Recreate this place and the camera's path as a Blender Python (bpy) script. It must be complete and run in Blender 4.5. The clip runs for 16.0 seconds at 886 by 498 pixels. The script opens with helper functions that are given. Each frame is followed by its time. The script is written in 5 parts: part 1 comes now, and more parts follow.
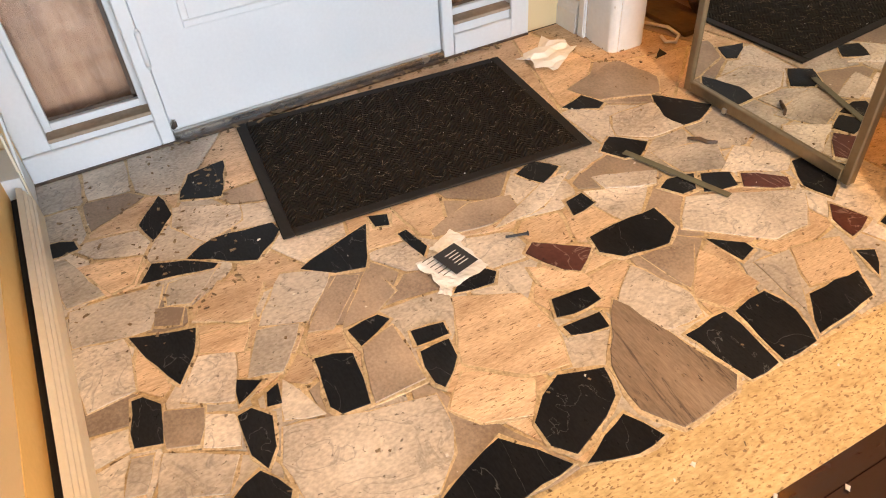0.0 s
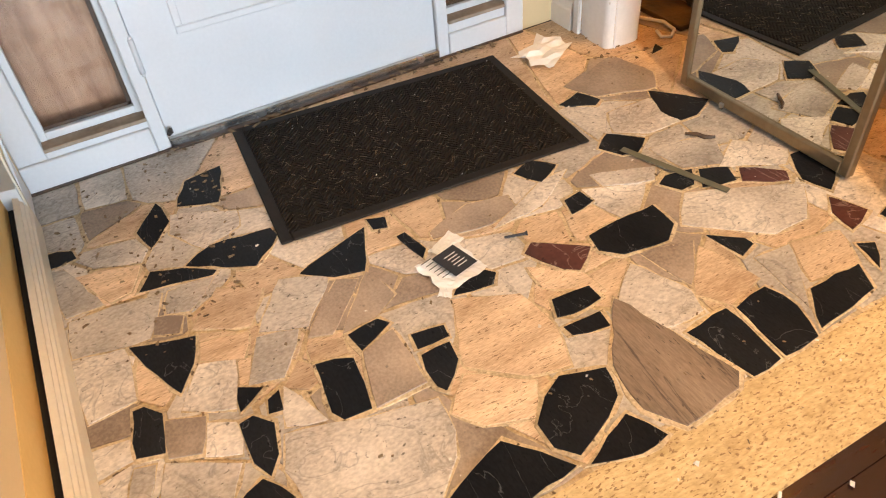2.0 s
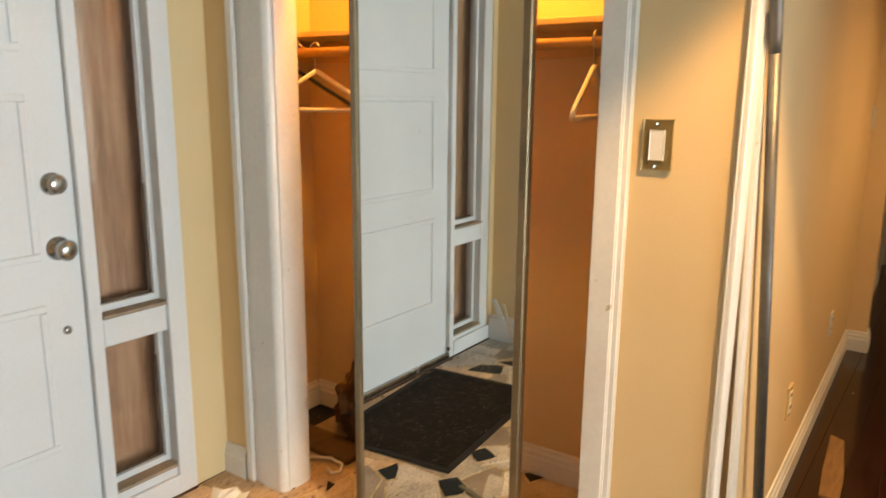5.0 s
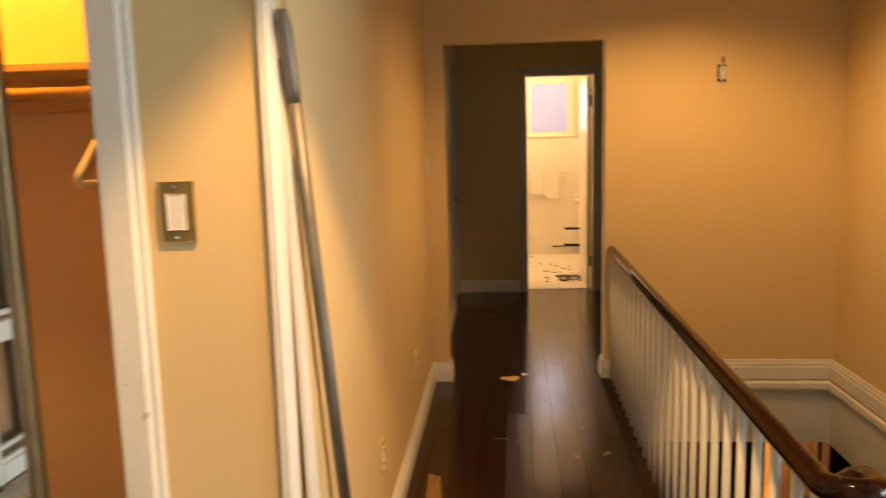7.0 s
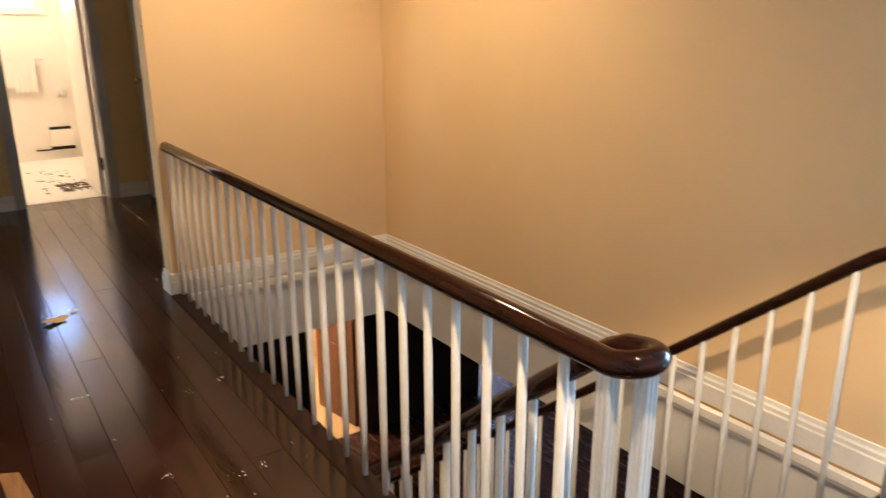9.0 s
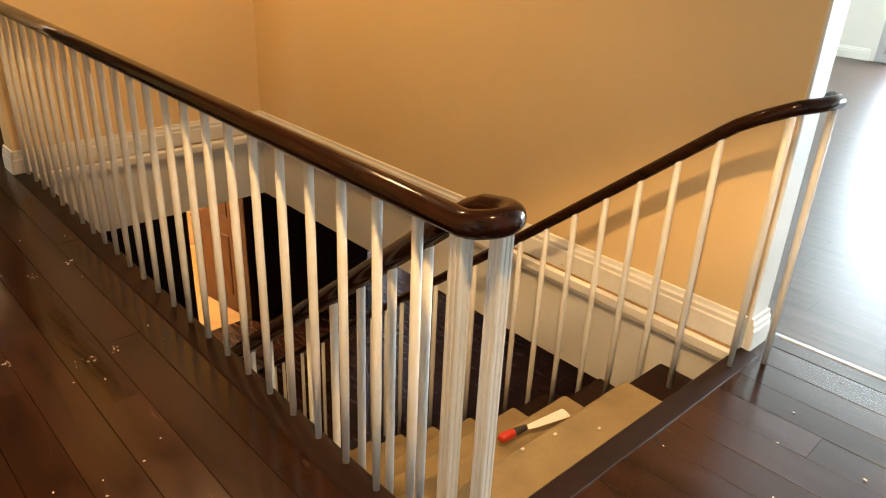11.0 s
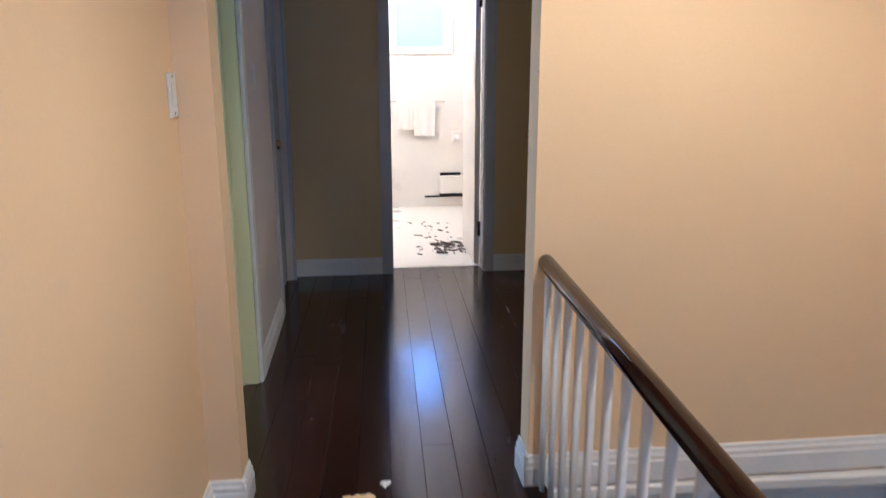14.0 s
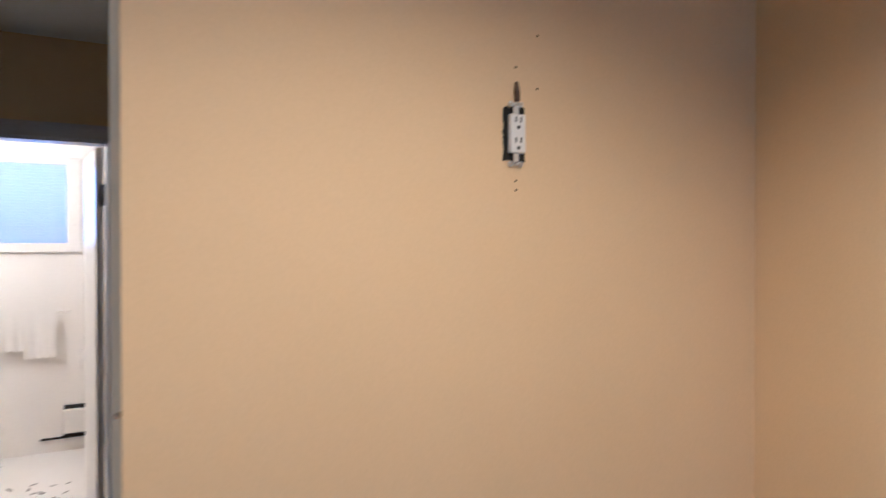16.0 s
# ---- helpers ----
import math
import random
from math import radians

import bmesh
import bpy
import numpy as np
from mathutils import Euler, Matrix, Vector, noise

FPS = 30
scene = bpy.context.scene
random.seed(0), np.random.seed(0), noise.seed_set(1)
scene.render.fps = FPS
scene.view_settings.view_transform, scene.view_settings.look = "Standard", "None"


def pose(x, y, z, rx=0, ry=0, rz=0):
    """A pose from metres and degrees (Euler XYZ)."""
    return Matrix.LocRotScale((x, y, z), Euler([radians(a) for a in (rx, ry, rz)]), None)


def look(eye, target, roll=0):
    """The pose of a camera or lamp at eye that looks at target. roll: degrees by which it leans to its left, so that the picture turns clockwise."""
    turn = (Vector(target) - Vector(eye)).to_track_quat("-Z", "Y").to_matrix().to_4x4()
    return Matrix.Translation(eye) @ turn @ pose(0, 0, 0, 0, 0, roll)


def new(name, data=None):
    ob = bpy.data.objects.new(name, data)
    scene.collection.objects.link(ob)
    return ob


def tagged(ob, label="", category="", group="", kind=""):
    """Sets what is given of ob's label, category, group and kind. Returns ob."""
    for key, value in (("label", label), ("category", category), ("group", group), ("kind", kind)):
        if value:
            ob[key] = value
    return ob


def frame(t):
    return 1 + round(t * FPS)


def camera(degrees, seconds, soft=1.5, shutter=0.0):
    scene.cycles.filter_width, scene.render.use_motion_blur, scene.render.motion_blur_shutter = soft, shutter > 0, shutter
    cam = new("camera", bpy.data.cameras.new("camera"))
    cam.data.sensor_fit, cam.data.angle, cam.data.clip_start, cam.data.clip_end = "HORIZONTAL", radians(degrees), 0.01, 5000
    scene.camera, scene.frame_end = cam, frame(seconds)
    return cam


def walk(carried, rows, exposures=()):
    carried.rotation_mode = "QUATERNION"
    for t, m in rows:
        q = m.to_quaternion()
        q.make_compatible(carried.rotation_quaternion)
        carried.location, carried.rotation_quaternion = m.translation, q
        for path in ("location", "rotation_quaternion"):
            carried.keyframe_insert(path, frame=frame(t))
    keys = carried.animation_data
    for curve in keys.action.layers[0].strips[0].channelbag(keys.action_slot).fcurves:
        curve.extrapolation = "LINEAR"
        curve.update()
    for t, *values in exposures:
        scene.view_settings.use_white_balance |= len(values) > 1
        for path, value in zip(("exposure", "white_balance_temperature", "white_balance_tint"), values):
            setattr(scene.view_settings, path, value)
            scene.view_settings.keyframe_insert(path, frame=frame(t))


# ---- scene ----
cam = camera(62.8, 16.0, 1.1, 0.4)
PATH = [
    (0, (0.323, -1.533, 1.171), (-1.019, -0.889, -0.165), -4.3),
    (0.5, (0.309, -1.539, 1.175), (-1.022, -0.906, -0.177), -4.6),
    (1, (0.304, -1.536, 1.176), (-1.027, -0.916, -0.182), -5.0),
    (1.5, (0.307, -1.53, 1.178), (-1.027, -0.914, -0.179), -5.2),
    (2, (0.314, -1.523, 1.177), (-1.023, -0.884, -0.166), -5.6),
    (2.5, (0.32, -1.516, 1.181), (-1.016, -0.797, -0.121), -5.0),
    (3, (0.322, -1.52, 1.196), (-1.008, -0.633, -0.005), -3.4),
    (3.5, (0.309, -1.582, 1.227), (-1.014, -0.495, 0.194), -2.0),
    (4, (0.315, -1.686, 1.301), (-0.937, -0.357, 0.486), 0.1),
    (4.2, (0.332, -1.67, 1.321), (-0.912, -0.278, 0.603), 0.3),
    (6.3, (0.381, -1.549, 1.405), (-0.205, 0.354, 1.195), -0.6),
    (6.5, (0.408, -1.512, 1.404), (-0.067, 0.419, 1.184), -0.9),
    (7, (0.417, -1.309, 1.376), (0.263, 0.666, 1.103), -1.4),
    (7.5, (0.465, -1.098, 1.372), (0.667, 0.86, 1.018), -1.8),
    (8, (0.425, -0.974, 1.351), (0.987, 0.899, 0.931), -1.5),
    (8.5, (0.152, -0.806, 1.329), (1.046, 0.911, 0.825), -0.7),
    (9, (0.076, -0.778, 1.313), (1.201, 0.773, 0.738), -0.2),
    (9.5, (0.025, -0.829, 1.285), (1.322, 0.541, 0.621), 0.7),
    (9.7, (0.012, -0.84, 1.272), (1.353, 0.474, 0.579), 1.0),
    (11.8, (0.367, -0.595, 1.208), (1.491, 0.772, 0.275), 1.6),
    (12, (0.397, -0.527, 1.205), (1.438, 0.914, 0.288), 1.5),
    (12.5, (0.421, -0.259, 1.239), (1.243, 1.339, 0.362), 1.4),
    (13, (0.509, 0.054, 1.255), (1.054, 1.82, 0.489), 0.5),
    (13.5, (0.56, 0.42, 1.301), (0.889, 2.294, 0.684), 0.3),
    (14, (0.524, 0.808, 1.35), (0.728, 2.738, 0.869), -0.1),
    (14.5, (0.583, 1.115, 1.358), (0.758, 3.075, 0.999), -0.7),
    (15, (0.676, 1.417, 1.418), (1.026, 3.372, 1.178), -0.3),
    (15.5, (0.789, 1.685, 1.486), (1.5, 3.551, 1.382), -0.1),
    (16, (0.903, 1.897, 1.568), (1.931, 3.612, 1.548), 0.0),
]


def K(stops, kelvin=6500, tint=10):
    return stops, kelvin, tint


walk(cam, [(t, look(eye, target, roll)) for t, eye, target, roll in PATH], [
    (0.0, *K(-0.08, 7250, 20)), (2.5, *K(-0.1, 6950, 17)), (3.5, *K(-0.02, 7900, 19)), (4.2, *K(-0.15, 8600, 17)), (6.3, *K(-0.55, 7500)), (7.0, *K(-0.52, 9600, 16)),
    (7.5, *K(-0.48, 7500)), (8.0, *K(-0.14, 5600)), (8.5, *K(0.08, 4600)), (9.0, *K(0.14, 5500)), (9.7, *K(-0.02, 6200, 11)), (11.8, *K(0.26, 8200)),
    (12.5, *K(0.48, 6900)), (13.0, *K(0.55, 5000)), (13.5, *K(0.40, 4150)), (14.5, *K(0.1, 4000)), (15.5, *K(0.0, 4000, 12)), (16.0, *K(-0.38, 4050, 11))])

# ---- world and lights ----
world = bpy.data.worlds.new("sky")
scene.world = world
world.use_nodes = True
sky = world.node_tree.nodes.new("ShaderNodeTexSky")
sky.sky_type, sky.sun_disc = "NISHITA", False
sky.sun_elevation, sky.sun_rotation = radians(35), radians(200)
world.node_tree.links.new(sky.outputs[0], world.node_tree.nodes["Background"].inputs[0])
world.node_tree.nodes["Background"].inputs[1].default_value = 0.12
sun = new("sun", bpy.data.lights.new("sun", "SUN"))
sun.data.energy, sun.data.angle, sun.data.color = 2.0, radians(0.6), (1, 0.95, 0.88)
sun.matrix_world = look((0, 20, 14), (0, 0, 0))


def lamp(name, spot, watts, color, size):
    ob = new(name, bpy.data.lights.new(name, "POINT"))
    ob.data.energy, ob.data.color, ob.data.shadow_soft_size = watts, color, size
    ob.location = spot
    return ob


def window_light(name, eye, target, w, h, watts, color):
    ob = new(name, bpy.data.lights.new(name, "AREA"))
    ob.data.shape, ob.data.size, ob.data.size_y = "RECTANGLE", w, h
    ob.data.energy, ob.data.color = watts, color
    ob.matrix_world = look(eye, target)
    return ob


WARM = (1.0, 0.66, 0.32)


def can_lamp(name, x, y, watts, degrees, blend):
    ob = new(name, bpy.data.lights.new(name, "SPOT"))
    ob.data.energy, ob.data.color, ob.data.shadow_soft_size = watts, WARM, 0.05
    ob.data.spot_size, ob.data.spot_blend = radians(degrees), blend
    ob.matrix_world = look((x, y, 2.45), (x, y, 0.0))
    return ob


can_lamp("stair_downlight", 1.34, 1.92, 122, 142, 0.6)
can_lamp("entry_downlight", 0.65, -0.5, 275, 91, 0.2)
lamp("closet_bulb", (-0.95, 0.2, 2.3), 74, (1.0, 0.52, 0.13), 0.04)
# fill light added out of view to brighten the bathroom
lamp("bath_fill", (0.35, 7.1, 2.3), 92, (1.0, 0.72, 0.42), 0.06)
lamp("lower_room_bulb", (2.3, 6.2, -0.7), 150, (1.0, 0.80, 0.55), 0.08)
window_light("patio_daylight", (8.35, -1.0, 1.2), (0, -1.0, 0.9), 4.6, 2.1, 1040, (0.60, 0.81, 1.0))
window_light("bedroom_daylight", (-2.9, 3.6, 1.5), (0, 3.6, 1.2), 1.2, 1.2, 60, (0.95, 0.98, 0.92))
window_light("bath_daylight", (1.06, 8.03, 1.85), (1.06, 5.0, 1.85), 0.42, 0.55, 7, (0.45, 0.62, 1.0))
window_light("lower_daylight", (5.55, 7.0, -1.0), (4.5, 4.2, -2.5), 0.8, 0.9, 170, (0.55, 0.72, 1.0))


# ---- materials ----
def surf(name, a, b, scale=6.0, rough=0.6, bump=0.0, fine=60.0, metal=0.0, stretch=(1, 1, 1), rand=0.0, spots=None,
         spot_scale=25.0, spot_at=0.66, rough_var=0.1, coat=0.0, grain=0.35):
    m = bpy.data.materials.new(name)
    m.use_nodes = True
    n, l = m.node_tree.nodes, m.node_tree.links
    p = n["Principled BSDF"]
    p.inputs["Metallic"].default_value = metal
    p.inputs["Coat Weight"].default_value = coat
    co = n.new("ShaderNodeTexCoord")
    mp = n.new("ShaderNodeMapping")
    mp.inputs["Scale"].default_value = stretch
    l.new(co.outputs["Object"], mp.inputs["Vector"])
    vec = mp.outputs["Vector"]
    info = n.new("ShaderNodeObjectInfo")
    if rand:
        add = n.new("ShaderNodeVectorMath")
        add.operation = "MULTIPLY_ADD"
        comb = n.new("ShaderNodeCombineXYZ")
        for i in range(3):
            l.new(info.outputs["Random"], comb.inputs[i])
        l.new(comb.outputs[0], add.inputs[0])
        add.inputs[1].default_value = (37, 53, 71)
        l.new(vec, add.inputs[2])
        vec = add.outputs[0]
    n1 = n.new("ShaderNodeTexNoise")
    n1.inputs["Scale"].default_value, n1.inputs["Detail"].default_value = scale, 6
    n2 = n.new("ShaderNodeTexNoise")
    n2.inputs["Scale"].default_value, n2.inputs["Detail"].default_value = fine, 4
    l.new(vec, n1.inputs["Vector"])
    l.new(vec, n2.inputs["Vector"])
    mixf = n.new("ShaderNodeMath")
    mixf.operation = "MULTIPLY_ADD"
    mixf.inputs[1].default_value = grain
    l.new(n2.outputs["Fac"], mixf.inputs[0])
    sc = n.new("ShaderNodeMath")
    sc.operation = "MULTIPLY"
    sc.inputs[1].default_value = 1 - grain
    l.new(n1.outputs["Fac"], sc.inputs[0])
    l.new(sc.outputs[0], mixf.inputs[2])
    ramp = n.new("ShaderNodeValToRGB")
    ramp.color_ramp.elements[0].position, ramp.color_ramp.elements[1].position = 0.35, 0.65
    ramp.color_ramp.elements[0].color, ramp.color_ramp.elements[1].color = (*a, 1), (*b, 1)
    l.new(mixf.outputs[0], ramp.inputs["Fac"])
    col = ramp.outputs["Color"]
    if spots:
        n3 = n.new("ShaderNodeTexNoise")
        n3.inputs["Scale"].default_value, n3.inputs["Detail"].default_value = spot_scale, 3
        l.new(vec, n3.inputs["Vector"])
        r3 = n.new("ShaderNodeValToRGB")
        r3.color_ramp.elements[0].position, r3.color_ramp.elements[1].position = spot_at, spot_at + 0.05
        l.new(n3.outputs["Fac"], r3.inputs["Fac"])
        mx = n.new("ShaderNodeMixRGB")
        l.new(r3.outputs["Color"], mx.inputs["Fac"])
        l.new(col, mx.inputs["Color1"])
        mx.inputs["Color2"].default_value = (*spots, 1)
        col = mx.outputs["Color"]
    if rand:
        hsv = n.new("ShaderNodeHueSaturation")
        mr = n.new("ShaderNodeMapRange")
        mr.inputs["To Min"].default_value, mr.inputs["To Max"].default_value = 1 - rand, 1 + rand
        l.new(info.outputs["Random"], mr.inputs["Value"])
        l.new(mr.outputs[0], hsv.inputs["Value"])
        l.new(col, hsv.inputs["Color"])
        col = hsv.outputs["Color"]
    l.new(col, p.inputs["Base Color"])
    rr = n.new("ShaderNodeMapRange")
    rr.inputs["To Min"].default_value, rr.inputs["To Max"].default_value = max(0.02, rough - rough_var), min(1, rough + rough_var)
    l.new(n1.outputs["Fac"], rr.inputs["Value"])
    l.new(rr.outputs[0], p.inputs["Roughness"])
    if bump:
        bp = n.new("ShaderNodeBump")
        bp.inputs["Strength"].default_value, bp.inputs["Distance"].default_value = 1.0, bump
        l.new(mixf.outputs[0], bp.inputs["Height"])
        l.new(bp.outputs[0], p.inputs["Normal"])
    return m


def veined(name, a, b, vein, scale=5.0, rough=0.35, rand=0.08, width=0.03, strength=0.35, gloss=0.5, stretch=(1, 1, 1)):
    """Stone with thin wandering veins."""
    m = surf(name, a, b, scale, rough, 0.0008, 90, rand=rand, grain=0.42, stretch=stretch, spots=tuple(0.5 * c for c in a), spot_scale=70, spot_at=0.66)
    m.node_tree.nodes["Principled BSDF"].inputs["Specular IOR Level"].default_value = gloss
    n, l = m.node_tree.nodes, m.node_tree.links
    p = n["Principled BSDF"]
    was = p.inputs["Base Color"].links[0].from_socket
    src = [q for q in n if q.type == "TEX_NOISE"][0].inputs["Vector"].links[0].from_socket
    nz = n.new("ShaderNodeTexNoise")
    nz.inputs["Scale"].default_value, nz.inputs["Detail"].default_value, nz.inputs["Distortion"].default_value = scale * 1.3, 5, 1.2
    l.new(src, nz.inputs["Vector"])
    sub = n.new("ShaderNodeMath")
    sub.operation = "SUBTRACT"
    sub.inputs[1].default_value = 0.5
    l.new(nz.outputs["Fac"], sub.inputs[0])
    ab = n.new("ShaderNodeMath")
    ab.operation = "ABSOLUTE"
    l.new(sub.outputs[0], ab.inputs[0])
    rp = n.new("ShaderNodeValToRGB")
    rp.color_ramp.elements[0].position, rp.color_ramp.elements[1].position = 0.0, width
    rp.color_ramp.elements[0].color, rp.color_ramp.elements[1].color = (strength, strength, strength, 1), (0, 0, 0, 1)
    l.new(ab.outputs[0], rp.inputs["Fac"])
    mx = n.new("ShaderNodeMixRGB")
    l.new(rp.outputs["Color"], mx.inputs["Fac"])
    l.new(was, mx.inputs["Color1"])
    mx.inputs["Color2"].default_value = (*vein, 1)
    l.new(mx.outputs["Color"], p.inputs["Base Color"])
    return m


def glow(name, color, strength):
    m = bpy.data.materials.new(name)
    m.use_nodes = True
    p = m.node_tree.nodes["Principled BSDF"]
    p.inputs["Base Color"].default_value = (*color, 1)
    p.inputs["Emission Color"].default_value = (*color, 1)
    p.inputs["Emission Strength"].default_value = strength
    return m


WALL = surf("yellow_wall_paint", (0.71, 0.52, 0.285), (0.76, 0.56, 0.315), 1.5, 0.75, 0.0006, 180)
# copy of the yellow paint with the back hall's dimness in its colour
DIM_WALL = surf("dimmed_yellow_paint", (0.60, 0.44, 0.22), (0.64, 0.47, 0.25), 1.5, 0.6, 0.0006, 180)
MAUVE = surf("pale_mauve_wall", (0.60, 0.53, 0.475), (0.66, 0.585, 0.525), 2, 0.6, 0.0005, 120)
WHITE = surf("white_gloss_paint", (0.66, 0.66, 0.655), (0.72, 0.72, 0.715), 3, 0.32, 0.0004, 90, spots=(0.42, 0.36, 0.28), spot_scale=30, spot_at=0.78)
TRIM = surf("white_trim_paint", (0.70, 0.68, 0.64), (0.80, 0.78, 0.74), 4, 0.35, 0.0004, 70, spots=(0.5, 0.42, 0.32), spot_scale=22, spot_at=0.72)
CREAM = surf("cream_trim_paint", (0.66, 0.56, 0.41), (0.76, 0.66, 0.50), 4, 0.45, 0.0004, 70)
SPINDLE = surf("white_spindle_paint", (0.54, 0.525, 0.50), (0.62, 0.605, 0.58), 5, 0.35, 0.0003, 60)
FASCIA = surf("white_fascia_paint", (0.62, 0.61, 0.59), (0.70, 0.69, 0.67), 2, 0.5, 0.0004, 90)
CEIL = surf("ceiling_paint", (0.72, 0.70, 0.66), (0.78, 0.76, 0.72), 2, 0.8, 0.001, 120)
BARE = surf("bare_orange_wall", (0.72, 0.46, 0.16), (0.80, 0.53, 0.2), 5, 0.7, 0.0006, 90)
CLEAT_BROWN = surf("cleat_brown", (0.62, 0.36, 0.17), (0.68, 0.41, 0.2), 2, 0.6, 0.0006, 120)
GREEN = surf("green_room_paint", (0.60, 0.55, 0.29), (0.66, 0.61, 0.34), 2, 0.5, 0.0005, 90)
GREY = surf("grey_door_paint", (0.42, 0.41, 0.42), (0.48, 0.47, 0.48), 3, 0.4, 0.0004, 80)
TILEW = surf("bath_white", (0.80, 0.75, 0.68), (0.86, 0.81, 0.74), 2, 0.3, 0.0004, 60)
WOOD = surf("dark_plank", (0.013, 0.0042, 0.0029), (0.034, 0.0100, 0.0057), 4, 0.175, 0.0008, 16, stretch=(4, 0.8, 1), rand=0.26,
            spots=(0.055, 0.03, 0.02), spot_scale=6, spot_at=0.70, rough_var=0.09)
WOOD.node_tree.nodes["Principled BSDF"].inputs["Specular IOR Level"].default_value = 0.52
# each board keeps its own sheen
wood_nodes, wood_links = WOOD.node_tree.nodes, WOOD.node_tree.links
wood_rough = wood_nodes["Principled BSDF"].inputs["Roughness"]
board_info = wood_nodes.new("ShaderNodeObjectInfo")
board_range = wood_nodes.new("ShaderNodeMapRange")
board_range.inputs["To Min"].default_value = 0.72
board_range.inputs["To Max"].default_value = 1.38
board_sheen = wood_nodes.new("ShaderNodeMath")
board_sheen.operation = "MULTIPLY"
board_sheen.inputs[0].default_value = wood_rough.default_value
if wood_rough.is_linked:
    wood_links.new(wood_rough.links[0].from_socket, board_sheen.inputs[0])
wood_links.new(board_info.outputs["Random"], board_range.inputs["Value"])
wood_links.new(board_range.outputs["Result"], board_sheen.inputs[1])
wood_links.new(board_sheen.outputs[0], wood_rough)
DUSTY = surf("dusty_plank", (0.03, 0.017, 0.013), (0.075, 0.048, 0.038), 5, 0.38, 0.0006, 45, stretch=(5, 0.7, 1), rand=0.2)
DUSTY.node_tree.nodes["Principled BSDF"].inputs["Specular IOR Level"].default_value = 0.2
GAP = surf("dark_joint", (0.012, 0.007, 0.005), (0.02, 0.012, 0.009), 20, 0.7)
RAIL = surf("dark_stained_rail", (0.008, 0.003, 0.002), (0.026, 0.008, 0.0045), 7, 0.12, 0.0001, 60, stretch=(6, 0.8, 6), rough_var=0.04, coat=0.0)
RAIL.node_tree.nodes["Principled BSDF"].inputs["Specular IOR Level"].default_value = 0.17
DARKWOOD = surf("dark_stained_wood", (0.010, 0.0045, 0.0035), (0.024, 0.010, 0.0065), 6, 0.5, 0.0004, 60)
DARKWOOD.node_tree.nodes["Principled BSDF"].inputs["Specular IOR Level"].default_value = 0.18
CARPET = surf("tan_stair_carpet", (0.22, 0.16, 0.085), (0.32, 0.235, 0.13), 8, 0.95, 0.004, 300)
MARBLE = veined("pale_marble", (0.33, 0.275, 0.22), (0.74, 0.655, 0.56), (0.17, 0.145, 0.125), 4.2, 0.34, 0.24, 0.016, 0.45, 0.4, (1.6, 1, 1))
TRAV = surf("travertine", (0.42, 0.27, 0.155), (0.78, 0.58, 0.39), 6, 0.5, 0.0016, 90, stretch=(3.4, 0.7, 1), rand=0.16, spots=(0.26, 0.155, 0.08), spot_scale=85, spot_at=0.615, grain=0.45)
TAN = surf("tan_stone", (0.20, 0.145, 0.105), (0.46, 0.355, 0.265), 5, 0.42, 0.0008, 150, rand=0.14, spots=(0.22, 0.17, 0.13), spot_scale=40, spot_at=0.7)
SLATE = veined("black_marble", (0.006, 0.006, 0.007), (0.016, 0.016, 0.018), (0.26, 0.26, 0.25), 3.2, 0.4, 0.25, 0.0035, 0.4, 0.12, (1, 2.4, 1))
MAROON = veined("maroon_marble", (0.06, 0.018, 0.013), (0.11, 0.035, 0.025), (0.42, 0.30, 0.25), 8, 0.38, 0.1, 0.02, 0.5, 0.3)
TAUPE = veined("taupe_slab", (0.15, 0.105, 0.075), (0.33, 0.24, 0.17), (0.055, 0.036, 0.026), 2.4, 0.4, 0.05, 0.012, 0.75, 0.35, (0.55, 3.2, 1))
GROUT = surf("sandy_grout", (0.34, 0.245, 0.14), (0.76, 0.60, 0.39), 11, 0.9, 0.004, 140, spots=(0.13, 0.085, 0.045), spot_scale=48, spot_at=0.635, grain=0.5)
MORTAR = surf("crumbly_mortar", (0.44, 0.30, 0.135), (0.72, 0.53, 0.28), 12, 0.9, 0.005, 90, spots=(0.30, 0.18, 0.08), spot_scale=150, spot_at=0.585, grain=0.5, stretch=(1.4, 0.6, 1))
BRONZE = surf("bronze_frame", (0.24, 0.18, 0.11), (0.32, 0.25, 0.16), 8, 0.38, 0, 60, metal=0.8)
STEEL = surf("brushed_steel", (0.42, 0.41, 0.39), (0.52, 0.51, 0.49), 10, 0.25, 0, 80, metal=1.0)
ZINC = surf("zinc_plate", (0.60, 0.58, 0.54), (0.70, 0.68, 0.64), 10, 0.4, 0, 80, metal=0.3)
BRASS = surf("brass", (0.55, 0.36, 0.12), (0.65, 0.44, 0.16), 10, 0.22, 0, 80, metal=1.0)
IRON = surf("dark_iron", (0.03, 0.028, 0.025), (0.05, 0.045, 0.04), 12, 0.45, 0, 60, metal=0.7)
POLE = surf("grey_pole", (0.085, 0.08, 0.075), (0.14, 0.132, 0.125), 8, 0.4, 0, 60, metal=0.4)
PLY = surf("plywood", (0.25, 0.115, 0.055), (0.47, 0.245, 0.135), 4, 0.6, 0.0006, 30, stretch=(1, 9, 0.8))
RUBBER = surf("rubber_border", (0.014, 0.012, 0.010), (0.024, 0.02, 0.017), 12, 0.6, 0.001, 90)
PAPER = surf("paper", (0.80, 0.78, 0.75), (0.86, 0.84, 0.81), 6, 0.8, 0.0006, 60)
INK = surf("ink", (0.018, 0.018, 0.02), (0.03, 0.03, 0.034), 10, 0.6)
